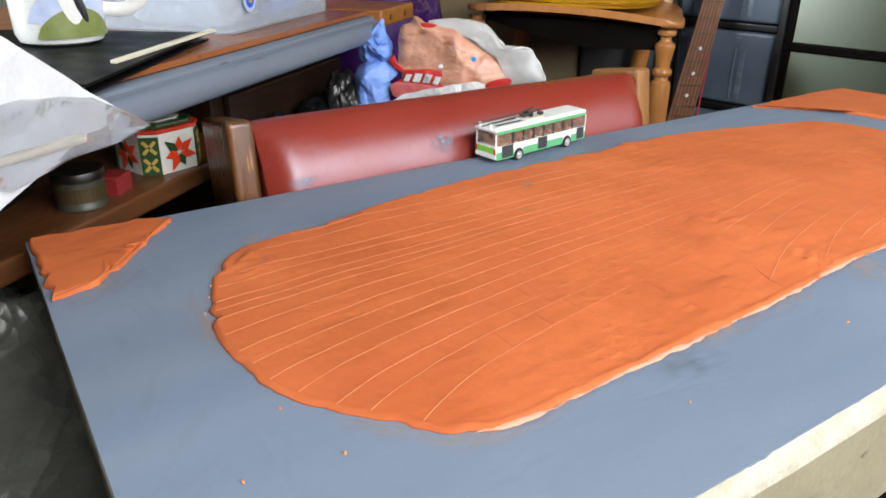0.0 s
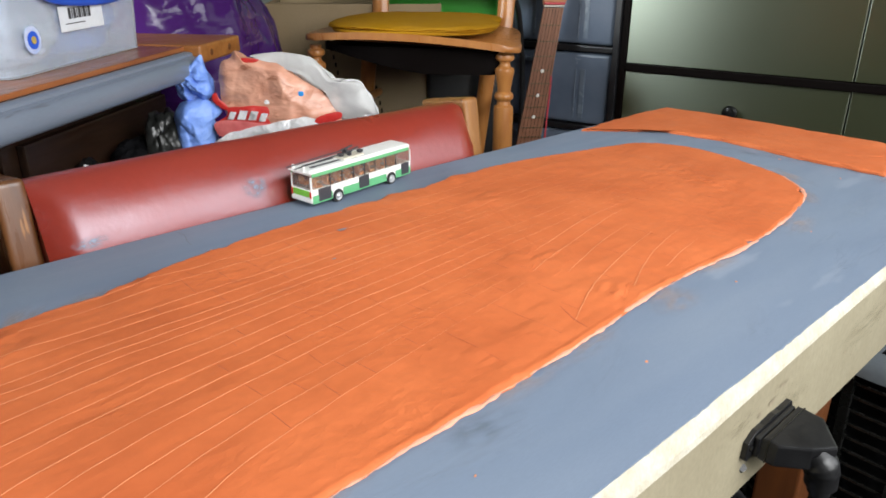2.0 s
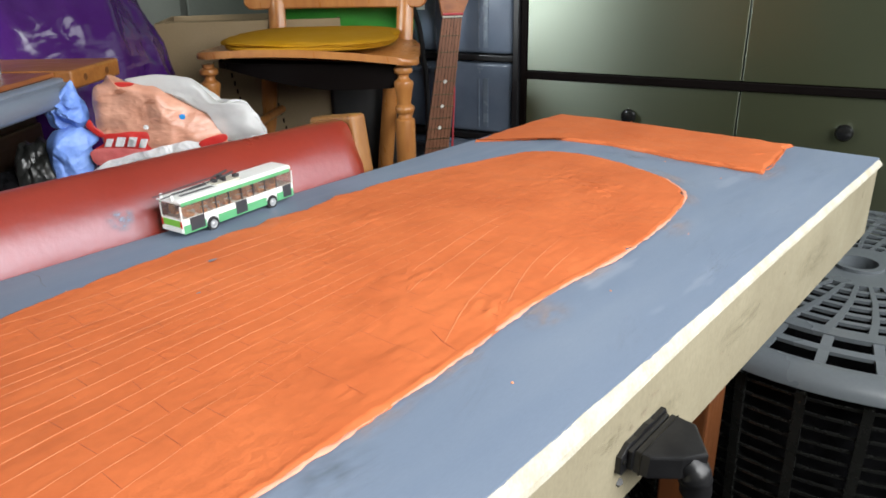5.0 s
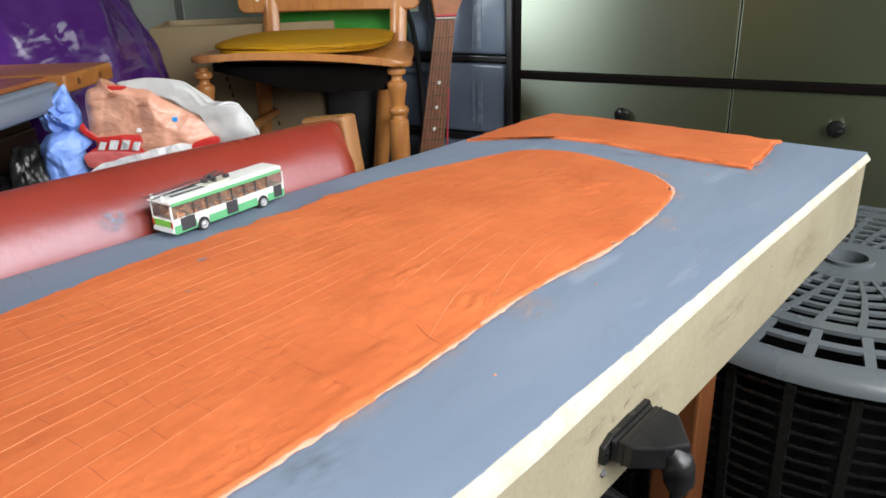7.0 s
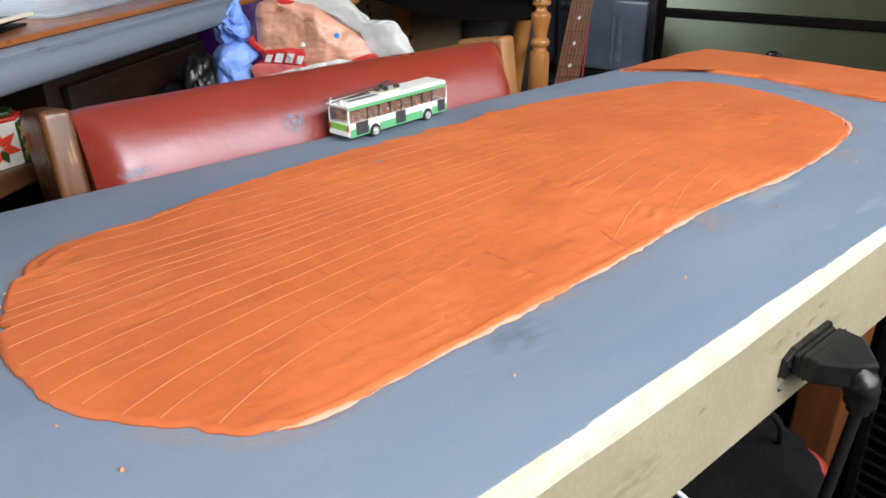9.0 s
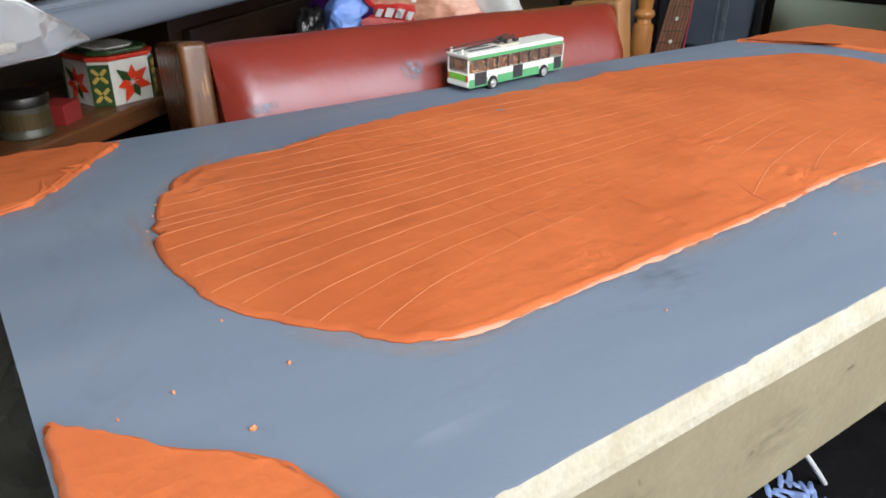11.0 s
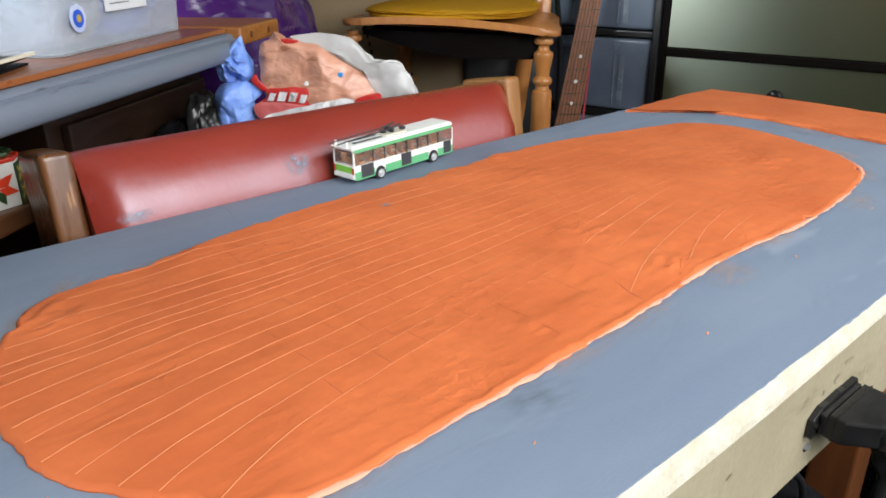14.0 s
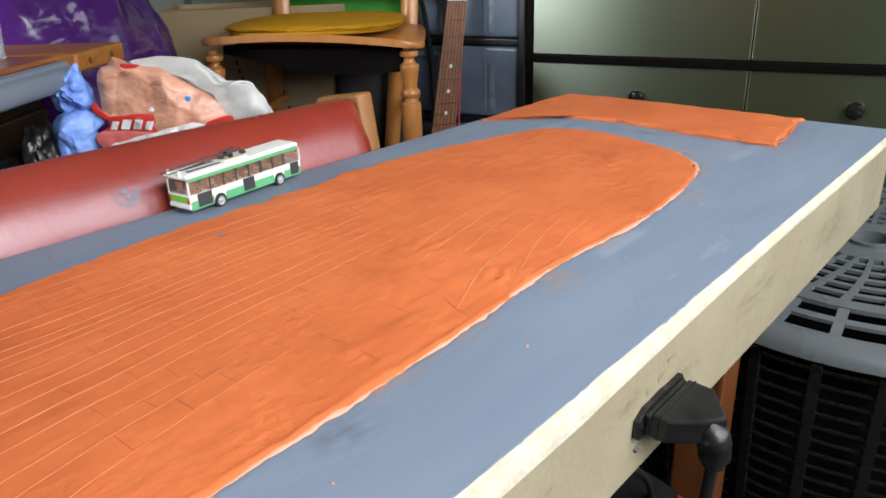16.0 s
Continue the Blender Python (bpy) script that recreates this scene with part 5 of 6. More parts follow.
TOWER = CAB
tower = thing("drawer_tower", TOWER, "black frame drawer tower with smoky clear drawers", "drawers")
part("side_frame", box(-0.01, 0.0045, -0.012, 0.38, 0, 1.12, 0.002), "black_plastic", tower)
part("side_frame", box(-0.43, -0.41, -0.012, 0.38, 0, 1.12, 0.002), "black_plastic", tower)
part("back_frame", box(-0.41, -0.0105, 0.36, 0.38, 0, 1.12), "black_plastic", tower)
part("top_frame", box(-0.41, -0.0105, -0.012, 0.359, 1.1, 1.12, 0.002), "black_plastic", tower)
for k in range(6):
    z = 0.657 - 0.178 * 3 + 0.178 * k
    if z + 0.17 < 1.1:
        d = part("drawer", box(-0.407, -0.0125, 0.0, 0.34, z + 0.008, z + 0.168, 0.01, 3), "smoke_plastic", tower, "smoky translucent drawer", True)
        part("pull", box(-0.3, -0.17, -0.009, 0.001, z + 0.14, z + 0.152, 0.003), "smoke_plastic", d)
        # Upright light streaks on the glossy drawers, laid on as pale strips
        for x, w in ((-0.085, 0.012), (-0.098, 0.003), (-0.21, 0.006)):
            part("rib", box(x, x + w, -0.0016, 0.0005, z + 0.02, z + 0.132, 0.0007), "smoke_pale", d, "pale strip painted as a light streak")
        if k == 3:
            part("label", box(-0.276, -0.233, -0.0011, -0.0002, 0.757, 0.785), "paper", d, "white paper label")
    part("rail", box(-0.409, -0.011, -0.008, 0.02, z - 0.007, z + 0.006, 0.002), "black_plastic", tower)
tagged(part("red_cord", tube(smooth_path([(1.366, 0.899, 0.6), (1.3645, 0.8995, 0.56), (1.361, 0.903, 0.46), (1.358, 0.905, 0.3), (1.36, 0.9, 0.0)], 6), 0.0022, 8), "cord_red", None, "", True), "thin red cord hanging beside the guitar", "cord")
strap = tagged(part("cable", tube(smooth_path([(1.33, 1.0, 0.95), (1.346, 1.0, 0.778), (1.365, 1.0, 0.725), (1.378, 1.0, 0.653), (1.386, 1.0, 0.579), (1.387, 1.0, 0.4), (1.385, 1.0, 0.0)], 8), 0.0062, 8), "cable", None, "", True), "black cable hanging down beside the guitar", "cable")
chain = tagged(part("umbrella", tube(smooth_path([(1.36, 1.12, 0.0), (1.36, 1.12, 0.4), (1.36, 1.12, 0.7), (1.36, 1.12, 0.9)], 6), [0.004] * 6 + [0.01] * 6 + [0.013] * 7, 12), "black_gloss", None, "", True), "folded glossy black umbrella standing upright", "umbrella")

# ---------------------------------------------------------------- bags, boxes behind the red chair
b = thing("plastic_sack", at(0.6, 1.3, 0.0, 30), "shiny purple plastic sack standing on the floor", "bag")
part("sack_body", moved(sack((0.25, 0.27, 0.46), 2, 0.045, 2.2, 6, 2.8, -0.96, 18), at(0, 0, 0.442)), "purple_plastic", b, "", True)
for k, (h, w) in enumerate(((0.735, 0.02), (0.712, 0.026), (0.69, 0.018))):
    bmk = tube([(0.188 - 0.02 * k + 0.012 * math.cos(a), -0.18 + 0.016 * math.sin(a), h + w * 0.5 * math.sin(a * 1.0 + k)) for a in [0.5 * j for j in range(8)]], 0.0035, 6)
    part("print_stroke", bmk, "white_film", b, "white printed curl", True)

# the clay bag: peach clay in white film with red print, on a dark trunk
HEAP = at(0.6, 0.74, 0, -38.5)  # local x to the right, -y to the board
trunk = thing("trunk", HEAP, "dark wooden trunk under the bags", "trunk")
part("trunk_body", box(-0.24, 0.12, -0.05, 0.03, 0, 0.53, 0.006), "wood_dark", trunk)
part("lid", box(-0.243, 0.125, -0.055, 0.032, 0.531, 0.556, 0.006), "wood_dark", trunk)
b = thing("clay_bag", HEAP, "open white film bag of peach modelling clay", "bag")
part("white_wrap", pillow([(-0.08, 0.56), (-0.085, 0.68), (-0.06, 0.715), (0.01, 0.722), (0.05, 0.7), (0.066, 0.685), (0.088, 0.685), (0.105, 0.645), (0.1, 0.57), (0.0, 0.557)], 0.03, 0.025, 0.05, 0.006, 24, 3, 8, 20, False, 16), "white_film", b, "crumpled white film", True)
part("clay_slab", pillow([(-0.09, 0.694), (-0.091, 0.712), (-0.086, 0.722), (-0.074, 0.728), (-0.068, 0.737), (-0.061, 0.729), (-0.049, 0.728), (-0.031, 0.724), (-0.006, 0.717), (0.015, 0.7), (0.048, 0.683), (0.066, 0.67), (0.068, 0.64), (0.034, 0.63), (-0.02, 0.625), (-0.08, 0.64), (-0.09, 0.673)], -0.022, 0.008, 0.03, 0.0032, 30, 7, 8, 40, True, 34, 0.35), "peach_clay", b, "creased peach clay under film", True)
part("red_label", pillow([(-0.1, 0.64), (-0.094, 0.647), (-0.084, 0.653), (-0.082, 0.664), (-0.062, 0.666), (-0.033, 0.665), (-0.013, 0.656), (-0.009, 0.642), (-0.04, 0.63), (-0.09, 0.63)], -0.034, 0.001, 0.003, 0.0018, 40, 2, 5, 14, True, 8, 0.4), "red_print", b, "red printed panel", True)
part("red_label", pillow([(-0.097, 0.683), (-0.093, 0.674), (-0.083, 0.664), (-0.087, 0.659), (-0.099, 0.668), (-0.103, 0.676)], -0.026, 0.0005, 0.0008, 0.0006, 60, 4, 4, 6, True, 3), "red_print", b, "red printed corner", True)
part("red_label", pillow([(-0.058, 0.728), (-0.036, 0.7265), (-0.042, 0.7225), (-0.054, 0.7225)], -0.031, 0.0004, 0.0006, 0.0004, 60, 5, 4, 6, True, 3), "red_print", b, "red printed corner", True)
part("red_label", pillow([(0.036, 0.651), (0.065, 0.659), (0.068, 0.65), (0.038, 0.64)], -0.045, 0.0005, 0.0006, 0.0006, 60, 6, 4, 6, True, 3), "red_print", b, "red printed strip", True)
part("film_flap", pillow([(-0.106, 0.6), (-0.103, 0.617), (-0.09, 0.627), (-0.073, 0.634), (-0.035, 0.641), (0.004, 0.65), (0.03, 0.65), (0.066, 0.643), (0.08, 0.6), (0.07, 0.558), (-0.1, 0.558)], -0.04, 0.004, 0.008, 0.003, 30, 8, 6, 20, True, 18, 0.4), "white_film", b, "white film edge", True)
part("film_flap", pillow([(-0.049, 0.729), (-0.026, 0.733), (0.003, 0.733), (0.028, 0.728), (0.042, 0.717), (0.063, 0.694), (0.09, 0.695), (0.101, 0.684), (0.112, 0.665), (0.117, 0.645), (0.07, 0.64), (0.06, 0.67), (0.03, 0.69), (0.005, 0.71), (-0.02, 0.722)], -0.02, 0.006, 0.012, 0.003, 26, 9, 6, 22, True, 18, 0.4), "film", b, "cloudy clear film edge", True)
part("film_flap", pillow([(0.063, 0.685), (0.07, 0.694), (0.09, 0.697), (0.102, 0.686), (0.113, 0.665), (0.119, 0.645), (0.115, 0.57), (0.105, 0.6), (0.102, 0.66), (0.092, 0.68)], -0.014, 0.008, 0.01, 0.002, 34, 10, 6, 16, True, 12, 0.4), "white_film", b, "white film edge", True)
part("red_label", pillow([(-0.101, 0.64), (-0.092, 0.6475), (-0.06, 0.646), (-0.025, 0.64), (-0.03, 0.63), (-0.09, 0.625)], -0.0375, 0.0005, 0.001, 0.001, 60, 12, 5, 8, True, 6), "pink_print", b, "pale red print under film", True)
for x, z, w, h in ((-0.0755, 0.655, 0.004, 0.010), (-0.0615, 0.6555, 0.0052, 0.012), (-0.0475, 0.6545, 0.0048, 0.012), (-0.0345, 0.652, 0.0042, 0.011)):
    part("white_shape", pillow(straight([(x - w - 0.003, z - h / 2), (x - w + 0.002, z + h / 2), (x + w + 0.002, z + h / 2 - 0.001), (x + w - 0.003, z - h / 2 - 0.001)], 4), -0.0398, 0.0005, 0.0006, 0, 25, 0, 1, 4), "white_film", b, "plain white printed bar")
for x, z, s, mat_k in ((-0.028, 0.671, 0.0045, "white_film"), (-0.02, 0.675, 0.004, "green_plastic"), (-0.008, 0.672, 0.0045, "white_film"), (0.014, 0.681, 0.005, "blue_sticker")):
    part("sticker", pillow([(x - s, z - s * 0.6), (x - s * 0.8, z + s * 0.5), (x + s, z + s * 0.7), (x + s * 0.9, z - s * 0.5)], -0.034, 0.0006, 0.002, 0, 25, 0, 3, 4), mat_k, b, "small printed spot")

b = thing("crumpled_blue_bag", HEAP @ at(0, 0, 0), "crumpled pale blue plastic bag on the trunk", "bag")
part("lower_lobe", pillow([(-0.153, 0.661), (-0.143, 0.669), (-0.128, 0.673), (-0.113, 0.672), (-0.1, 0.662), (-0.095, 0.653), (-0.105, 0.645), (-0.102, 0.63), (-0.106, 0.6), (-0.11, 0.557), (-0.158, 0.557), (-0.155, 0.61), (-0.156, 0.646)], -0.018, 0.02, 0.035, 0.0065, 24, 14, 8, 34, False, 30, 0.25), "blue_film", b, "", True)
part("upper_lobe", pillow([(-0.118, 0.728), (-0.112, 0.722), (-0.11, 0.712), (-0.103, 0.697), (-0.103, 0.679), (-0.117, 0.668), (-0.132, 0.668), (-0.145, 0.676), (-0.152, 0.691), (-0.149, 0.702), (-0.141, 0.711), (-0.13, 0.717)], -0.012, 0.02, 0.03, 0.006, 24, 16, 8, 34, False, 30, 0.25), "blue_film", b, "", True)
b = tagged(part("clear_bag", sack((0.03, 0.04, 0.05), 31, 0.08, 2.3, 5, 2.2, -0.92, 20), "film_grey", None, "", True), "crumpled clear plastic bag beside the blue one", "bag")
b.matrix_basis = HEAP @ at(-0.172, -0.005, 0.602)
b = tagged(part("dark_bag", sack((0.035, 0.035, 0.03), 33, 0.13, 2.3, 5, 2.2, -0.92), "fabric_dark", None, "", True), "dark crumpled bag on the trunk", "bag")
b.matrix_basis = HEAP @ at(-0.21, -0.015, 0.584, 20)

BOXM = at(1.1, 1.265, 0, -38.5)
b = thing("cardboard_box", BOXM, "brown cardboard box with perforated flap lines", "box")
part("front_panel", box(-0.2, 0.2, 0.0, 0.005, 0, 0.745, 0.001), "cardboard", b)
part("side_panel", box(-0.2, -0.195, 0.0052, 0.25, 0, 0.745, 0.001), "cardboard", b)
part("side_panel", box(0.195, 0.2, 0.0052, 0.25, 0, 0.745, 0.001), "cardboard", b)
part("back_panel", box(-0.195, 0.195, 0.245, 0.25, 0, 0.745, 0.001), "cardboard", b)
part("flap", moved(box(-0.195, 0.195, 0.0, 0.004, -0.1, 0.0), pose(0, 0.13, 0.74, -78)), "cardboard", b)
for x0 in (-0.06, 0.02):
    for k in range(10):
        part("perforation", box(x0 + 0.004 * k, x0 + 0.004 * k + 0.004, -0.0012, 0.0004, 0.66 - 0.018 * k, 0.67 - 0.018 * k), "dark_trim", b)
b = thing("green_bag", CHAIR @ at(0.0, 0.26, 0.0), "bright green plastic bag hung behind the chair", "bag")
part("panel", moved(sack((0.155, 0.03, 0.2), 7, 0.04, 1.6, 5, 5.0), at(-0.01, 0, 0.86)), "green_plastic", b, "", True)
part("fold", moved(sack((0.02, 0.025, 0.19), 17, 0.06, 1.6, 4, 4.0), pose(0.15, -0.015, 0.86, 0, 4, 0)), "green_plastic", b, "folded gusset", True)
cab2 = thing("low_cupboard", at(1.15, 2.0, 0, -20), "grey-green cupboard with plain doors in shade", "cupboard")
part("carcass", box(-0.6, 0.6, 0.0, 0.4, 0, 1.2, 0.004), "cupboard_grey", cab2)
for x in (-0.59, -0.19, 0.21):
    part("door", box(x, x + 0.38, -0.018, -0.001, 0.1, 0.86, 0.003), "cupboard_grey", cab2)
    part("drawer_front", box(x, x + 0.38, -0.018, -0.001, 0.88, 1.15, 0.003), "cupboard_grey", cab2)
b = thing("dark_crate", at(1.355, 1.175, 0, -38), "black plastic crate in the shade under the chair", "crate")
part("crate_body", box(-0.09, 0.09, -0.1, 0.1, 0, 0.66, 0.01, 3), "black_plastic", b, "", True)
b = tagged(part("dark_bag", sack((0.23, 0.1, 0.25), 41, 0.09, 2.0, 5, 2.4, -0.95, 40), "film_dark", None, "", True), "crumpled grey-green plastic bag standing under the desk", "bag")
b.matrix_basis = on_desk(-0.74, 0.07, 0.2385)

# ---------------------------------------------------------------- round basket under the board's end


def ring(r0, r1, z0, z1, segs=96, fall=0.0):
    """A flat ring; fall lowers its outer edge."""
    bm = bmesh.new()
    loops = [[bm.verts.new((r * math.cos(2 * math.pi * i / segs), r * math.sin(2 * math.pi * i / segs), z)) for i in range(segs)] for r, z in ((r0, z0), (r0, z1), (r1, z1 - fall), (r1, z0 - fall))]
    for a, b in zip(loops, loops[1:] + loops[:1]):
        for i in range(segs):
            j = (i + 1) % segs
            bm.faces.new((a[i], a[j], b[j], b[i]))
    return bm


def bar_between(points, widths, thick):
    """A flat bar along points in a radial plane."""
    bm = bmesh.new()
    p = [Vector(q) for q in points]
    rows = []
    for i, q in enumerate(p):
        way = (p[min(i + 1, len(p) - 1)] - p[max(i - 1, 0)]).normalized()
        side = Vector((0, 0, 1)).cross(way).normalized() if abs(way.z) < 0.9 else Vector((-q.y, q.x, 0)).normalized()
        out = way.cross(side)
        rows.append([bm.verts.new(q + side * widths[i] * a / 2 + out * thick * b / 2) for a, b in ((-1, -1), (1, -1), (1, 1), (-1, 1))])
    for a, b in zip(rows, rows[1:]):
        for k in range(4):
            bm.faces.new((a[k], a[(k + 1) % 4], b[(k + 1) % 4], b[k]))
    bm.faces.new(rows[0][::-1])
    bm.faces.new(rows[-1])
    return bm


def round_basket():
    """A tall slatted basket with a slotted lid: flat middle, sloping shoulder and rolled rim."""
    c = thing("laundry_basket", at(1.114, 0.006, 0), "round slatted plastic basket with a grey slotted lid", "basket")
    lid = part("lid", turned_ring([(0.272, 0.4705), (0.272, 0.474), (0.28, 0.4755), (0.29, 0.474), (0.298, 0.4695), (0.303, 0.463), (0.3045, 0.456), (0.301, 0.456), (0.298, 0.464), (0.286, 0.4705)]), "grey_plastic", c, "blue-grey lid with a rolled rim", True)
    part("hub", join(ring(0.03, 0.07, 0.478, 0.484, 48), ring(0.023, 0.0305, 0.462, 0.4885, 48)), "grey_plastic", lid, "centre disc with a round hole", True)
    for k in range(6):
        r = 0.084 + 0.0235 * k
        part("slat", ring(r, r + 0.0078, 0.4797, 0.4835), "grey_plastic", lid, "narrow ring-shaped slat")
    part("slat", ring(0.2105, 0.2225, 0.479, 0.484), "grey_plastic", lid, "broad ring at the lid's shoulder")
    part("slat", ring(0.2415, 0.2495, 0.4755, 0.4795, 96, 0.002), "grey_plastic", lid, "sloping ring-shaped slat")
    for k in range(30):
        a = math.tau * (k + 0.36) / 30
        part("spoke", bar_between([(r * math.cos(a + 0.9 * (0.22 - r)), r * math.sin(a + 0.9 * (0.22 - r)), 0.4822) for r in (0.068, 0.12, 0.17, 0.218)], (0.0045, 0.006, 0.0075, 0.009), 0.004), "grey_plastic", lid)
        b = a + 0.03
        part("bridge", bar_between([(r * math.cos(b), r * math.sin(b), z) for r, z in ((0.222, 0.4805), (0.246, 0.476), (0.275, 0.4715))], (0.0105, 0.0105, 0.0105), 0.004), "grey_plastic", lid)
        part("upright", bar_between([((0.262 + 0.03 * z / 0.45) * math.cos(a), (0.262 + 0.03 * z / 0.45) * math.sin(a), z) for z in (0.0, 0.22, 0.445)], (0.0105, 0.0105, 0.0105), 0.005), "crate_plastic", c)
    # Added lining, its black standing for the shade behind the slats
    part("inner_lining", turned_ring([(0.238, 0.012), (0.262, 0.44), (0.264, 0.44), (0.24, 0.01)], 48), "fabric_dark", c, "black lining added for the shade inside the slats", True)
    for k in range(26):
        z = 0.008 + 0.0172 * k
        r = 0.262 + 0.03 * z / 0.45
        part("slat", ring(r - 0.003, r, z, z + 0.0028, 72), "crate_plastic", c)
    part("base", lathe([(0.255, 0.0), (0.258, 0.006)], 48), "fabric_dark", c)


round_basket()

# ---------------------------------------------------------------- plug and cable on the board's front
plug = thing("cable_plug", at(0.484, 0.003, 0.573) @ Matrix.Scale(0.9, 4), "black moulded plug fixed in the board's front", "plug")
bm = prism([(-0.037, -0.008), (-0.034, -0.011), (-0.022, -0.0085), (0.02, -0.009), (0.033, -0.0075), (0.036, 0.003), (0.032, 0.0095), (0.014, 0.0085), (0.004, 0.0105), (-0.012, 0.0085), (-0.024, 0.01), (-0.036, 0.0045)], 0.0, 0.0045, 0.0008)
part("flange", moved(bm, pose(0, 0, 0, 90)), "black_plastic", plug, "chipped socket plate")
part("socket_lip", box(-0.029, 0.029, -0.009, -0.0046, -0.008, 0.008, 0.0015), "black_plastic", plug)
DROOP = Matrix.Translation((0, -0.005, 0)) @ Matrix.Rotation(radians(4), 4, "X")
bm = prism([(-0.027, -0.004), (0.03, -0.004), (0.03, -0.023), (0.004, -0.043), (-0.012, -0.032), (-0.027, -0.015)], -0.0095, 0.009, 0.0018)
part("plug_body", moved(bm, DROOP), "black_plastic", plug, "tapered plug body")
part("seam", moved(box(-0.0275, 0.0305, -0.0095, -0.0083, -0.0099, 0.0094, 0.0004), DROOP), "black_gloss", plug)
for x in (-0.0325, 0.0315):
    part("screw", lathe([(0.0022, 0), (0.0022, 0.0012), (0.0015, 0.0016)], 12, pose(x, -0.0045, 0, 90)), "black_gloss", plug, "small fixing screw")
part("collar", moved(tube(smooth_path([(-0.002, -0.03, 0.0005), (0.0, -0.036, -0.006), (0.0015, -0.0385, -0.014), (0.0025, -0.04, -0.024), (0.0025, -0.0402, -0.031)], 4), [0.0095] * 4 + [0.0118] * 5 + [0.011] * 4 + [0.0078] * 4, 16), DROOP), "black_plastic", plug, "rounded cable collar", True)
part("cord", moved(tube(smooth_path([(0.0025, -0.0402, -0.03), (0.003, -0.0402, -0.06), (0.003, -0.04, -0.14), (0.006, -0.035, -0.3), (0.02, 0.03, -0.545)], 8), 0.0044, 12), DROOP), "cable", plug, "glossy black cord hanging down", True)
part("cord", tube(smooth_path([(-0.03, -0.001, -0.02), (-0.005, 0.02, -0.06), (0.05, 0.02, -0.12), (0.08, 0.03, -0.25), (0.09, 0.05, -0.5)], 8), 0.003, 8), "cable", plug, "thin black cord", True)

for k, (x, z, w, h) in enumerate(((0.487, 0.59, 0.004, 0.0035), (0.5, 0.598, 0.006, 0.0015), (0.47, 0.588, 0.003, 0.002), (0.62, 0.575, 0.004, 0.001), (0.36, 0.585, 0.003, 0.0012), (0.75, 0.583, 0.005, 0.0012))):
    bm = bmesh.new()
    bm.faces.new([bm.verts.new((x + w * math.cos(a) * (1 + 0.4 * math.sin(3 * a + k)), 0.0026, z + h * math.sin(a) * (1 + 0.3 * math.cos(2 * a + k)))) for a in [math.pi * j / 9 for j in range(18)]])
    part("scuff", bm, "panel_scuff", board, "dull brown scuff")
for k, (x, z, a, b) in enumerate(((0.52, 0.572, 0.035, 0.02), (0.66, 0.585, 0.06, 0.016), (0.3, 0.57, 0.05, 0.02), (0.86, 0.575, 0.07, 0.02), (0.18, 0.58, 0.04, 0.018), (0.44, 0.592, 0.03, 0.01))):
    bm = bmesh.new()
    bmesh.ops.create_circle(bm, cap_ends=True, radius=1.0, segments=32)
    ob = part("stain", bm, "panel_stain", board, "faint brown stain")
    ob.matrix_basis = pose(x, 0.0027 - 0.00003 * k, z, 90) @ Matrix.Diagonal((a, b, 1, 1))

# ---------------------------------------------------------------- under the board
string = tagged(part("white_cord", tube(smooth_path([(0.34, 0.03, 0.545), (0.386, 0.02, 0.4956), (0.468, 0.02, 0.4), (0.54, 0.02, 0.31), (0.6, 0.03, 0.16), (0.62, 0.04, 0.0)], 8), 0.0017, 8), "white_string", None, "", True), "thin white cord hanging under the board", "cord")
b = thing("patterned_cloth", at(0.405, 0.13, 0.4245, 0), "dark folded cloth with pale blue brush strokes", "cloth")
part("cloth", moved(sack((0.17, 0.16, 0.018), 51, 0.05, 1.7, 5, 3.0, -0.95), at(0, 0, 0.017)), "fabric_dark", b, "", True)
rs = random.Random(8)
for k in range(30):
    x, y = rs.uniform(-0.07, 0.0), rs.uniform(-0.125, -0.09)
    a = rs.choice((0.7, 2.2)) + rs.uniform(-0.3, 0.3)
    dx, dy = 0.017 * math.cos(a), 0.017 * math.sin(a)
    part("stroke", tube([(x - dx, y - dy, 0.033), (x, y, 0.036), (x + dx, y + dy, 0.033)], [0.001, 0.002, 0.0014], 6, 0.3), "blue_print", b, "pale blue brush stroke")

# ---------------------------------------------------------------- model trolleybus


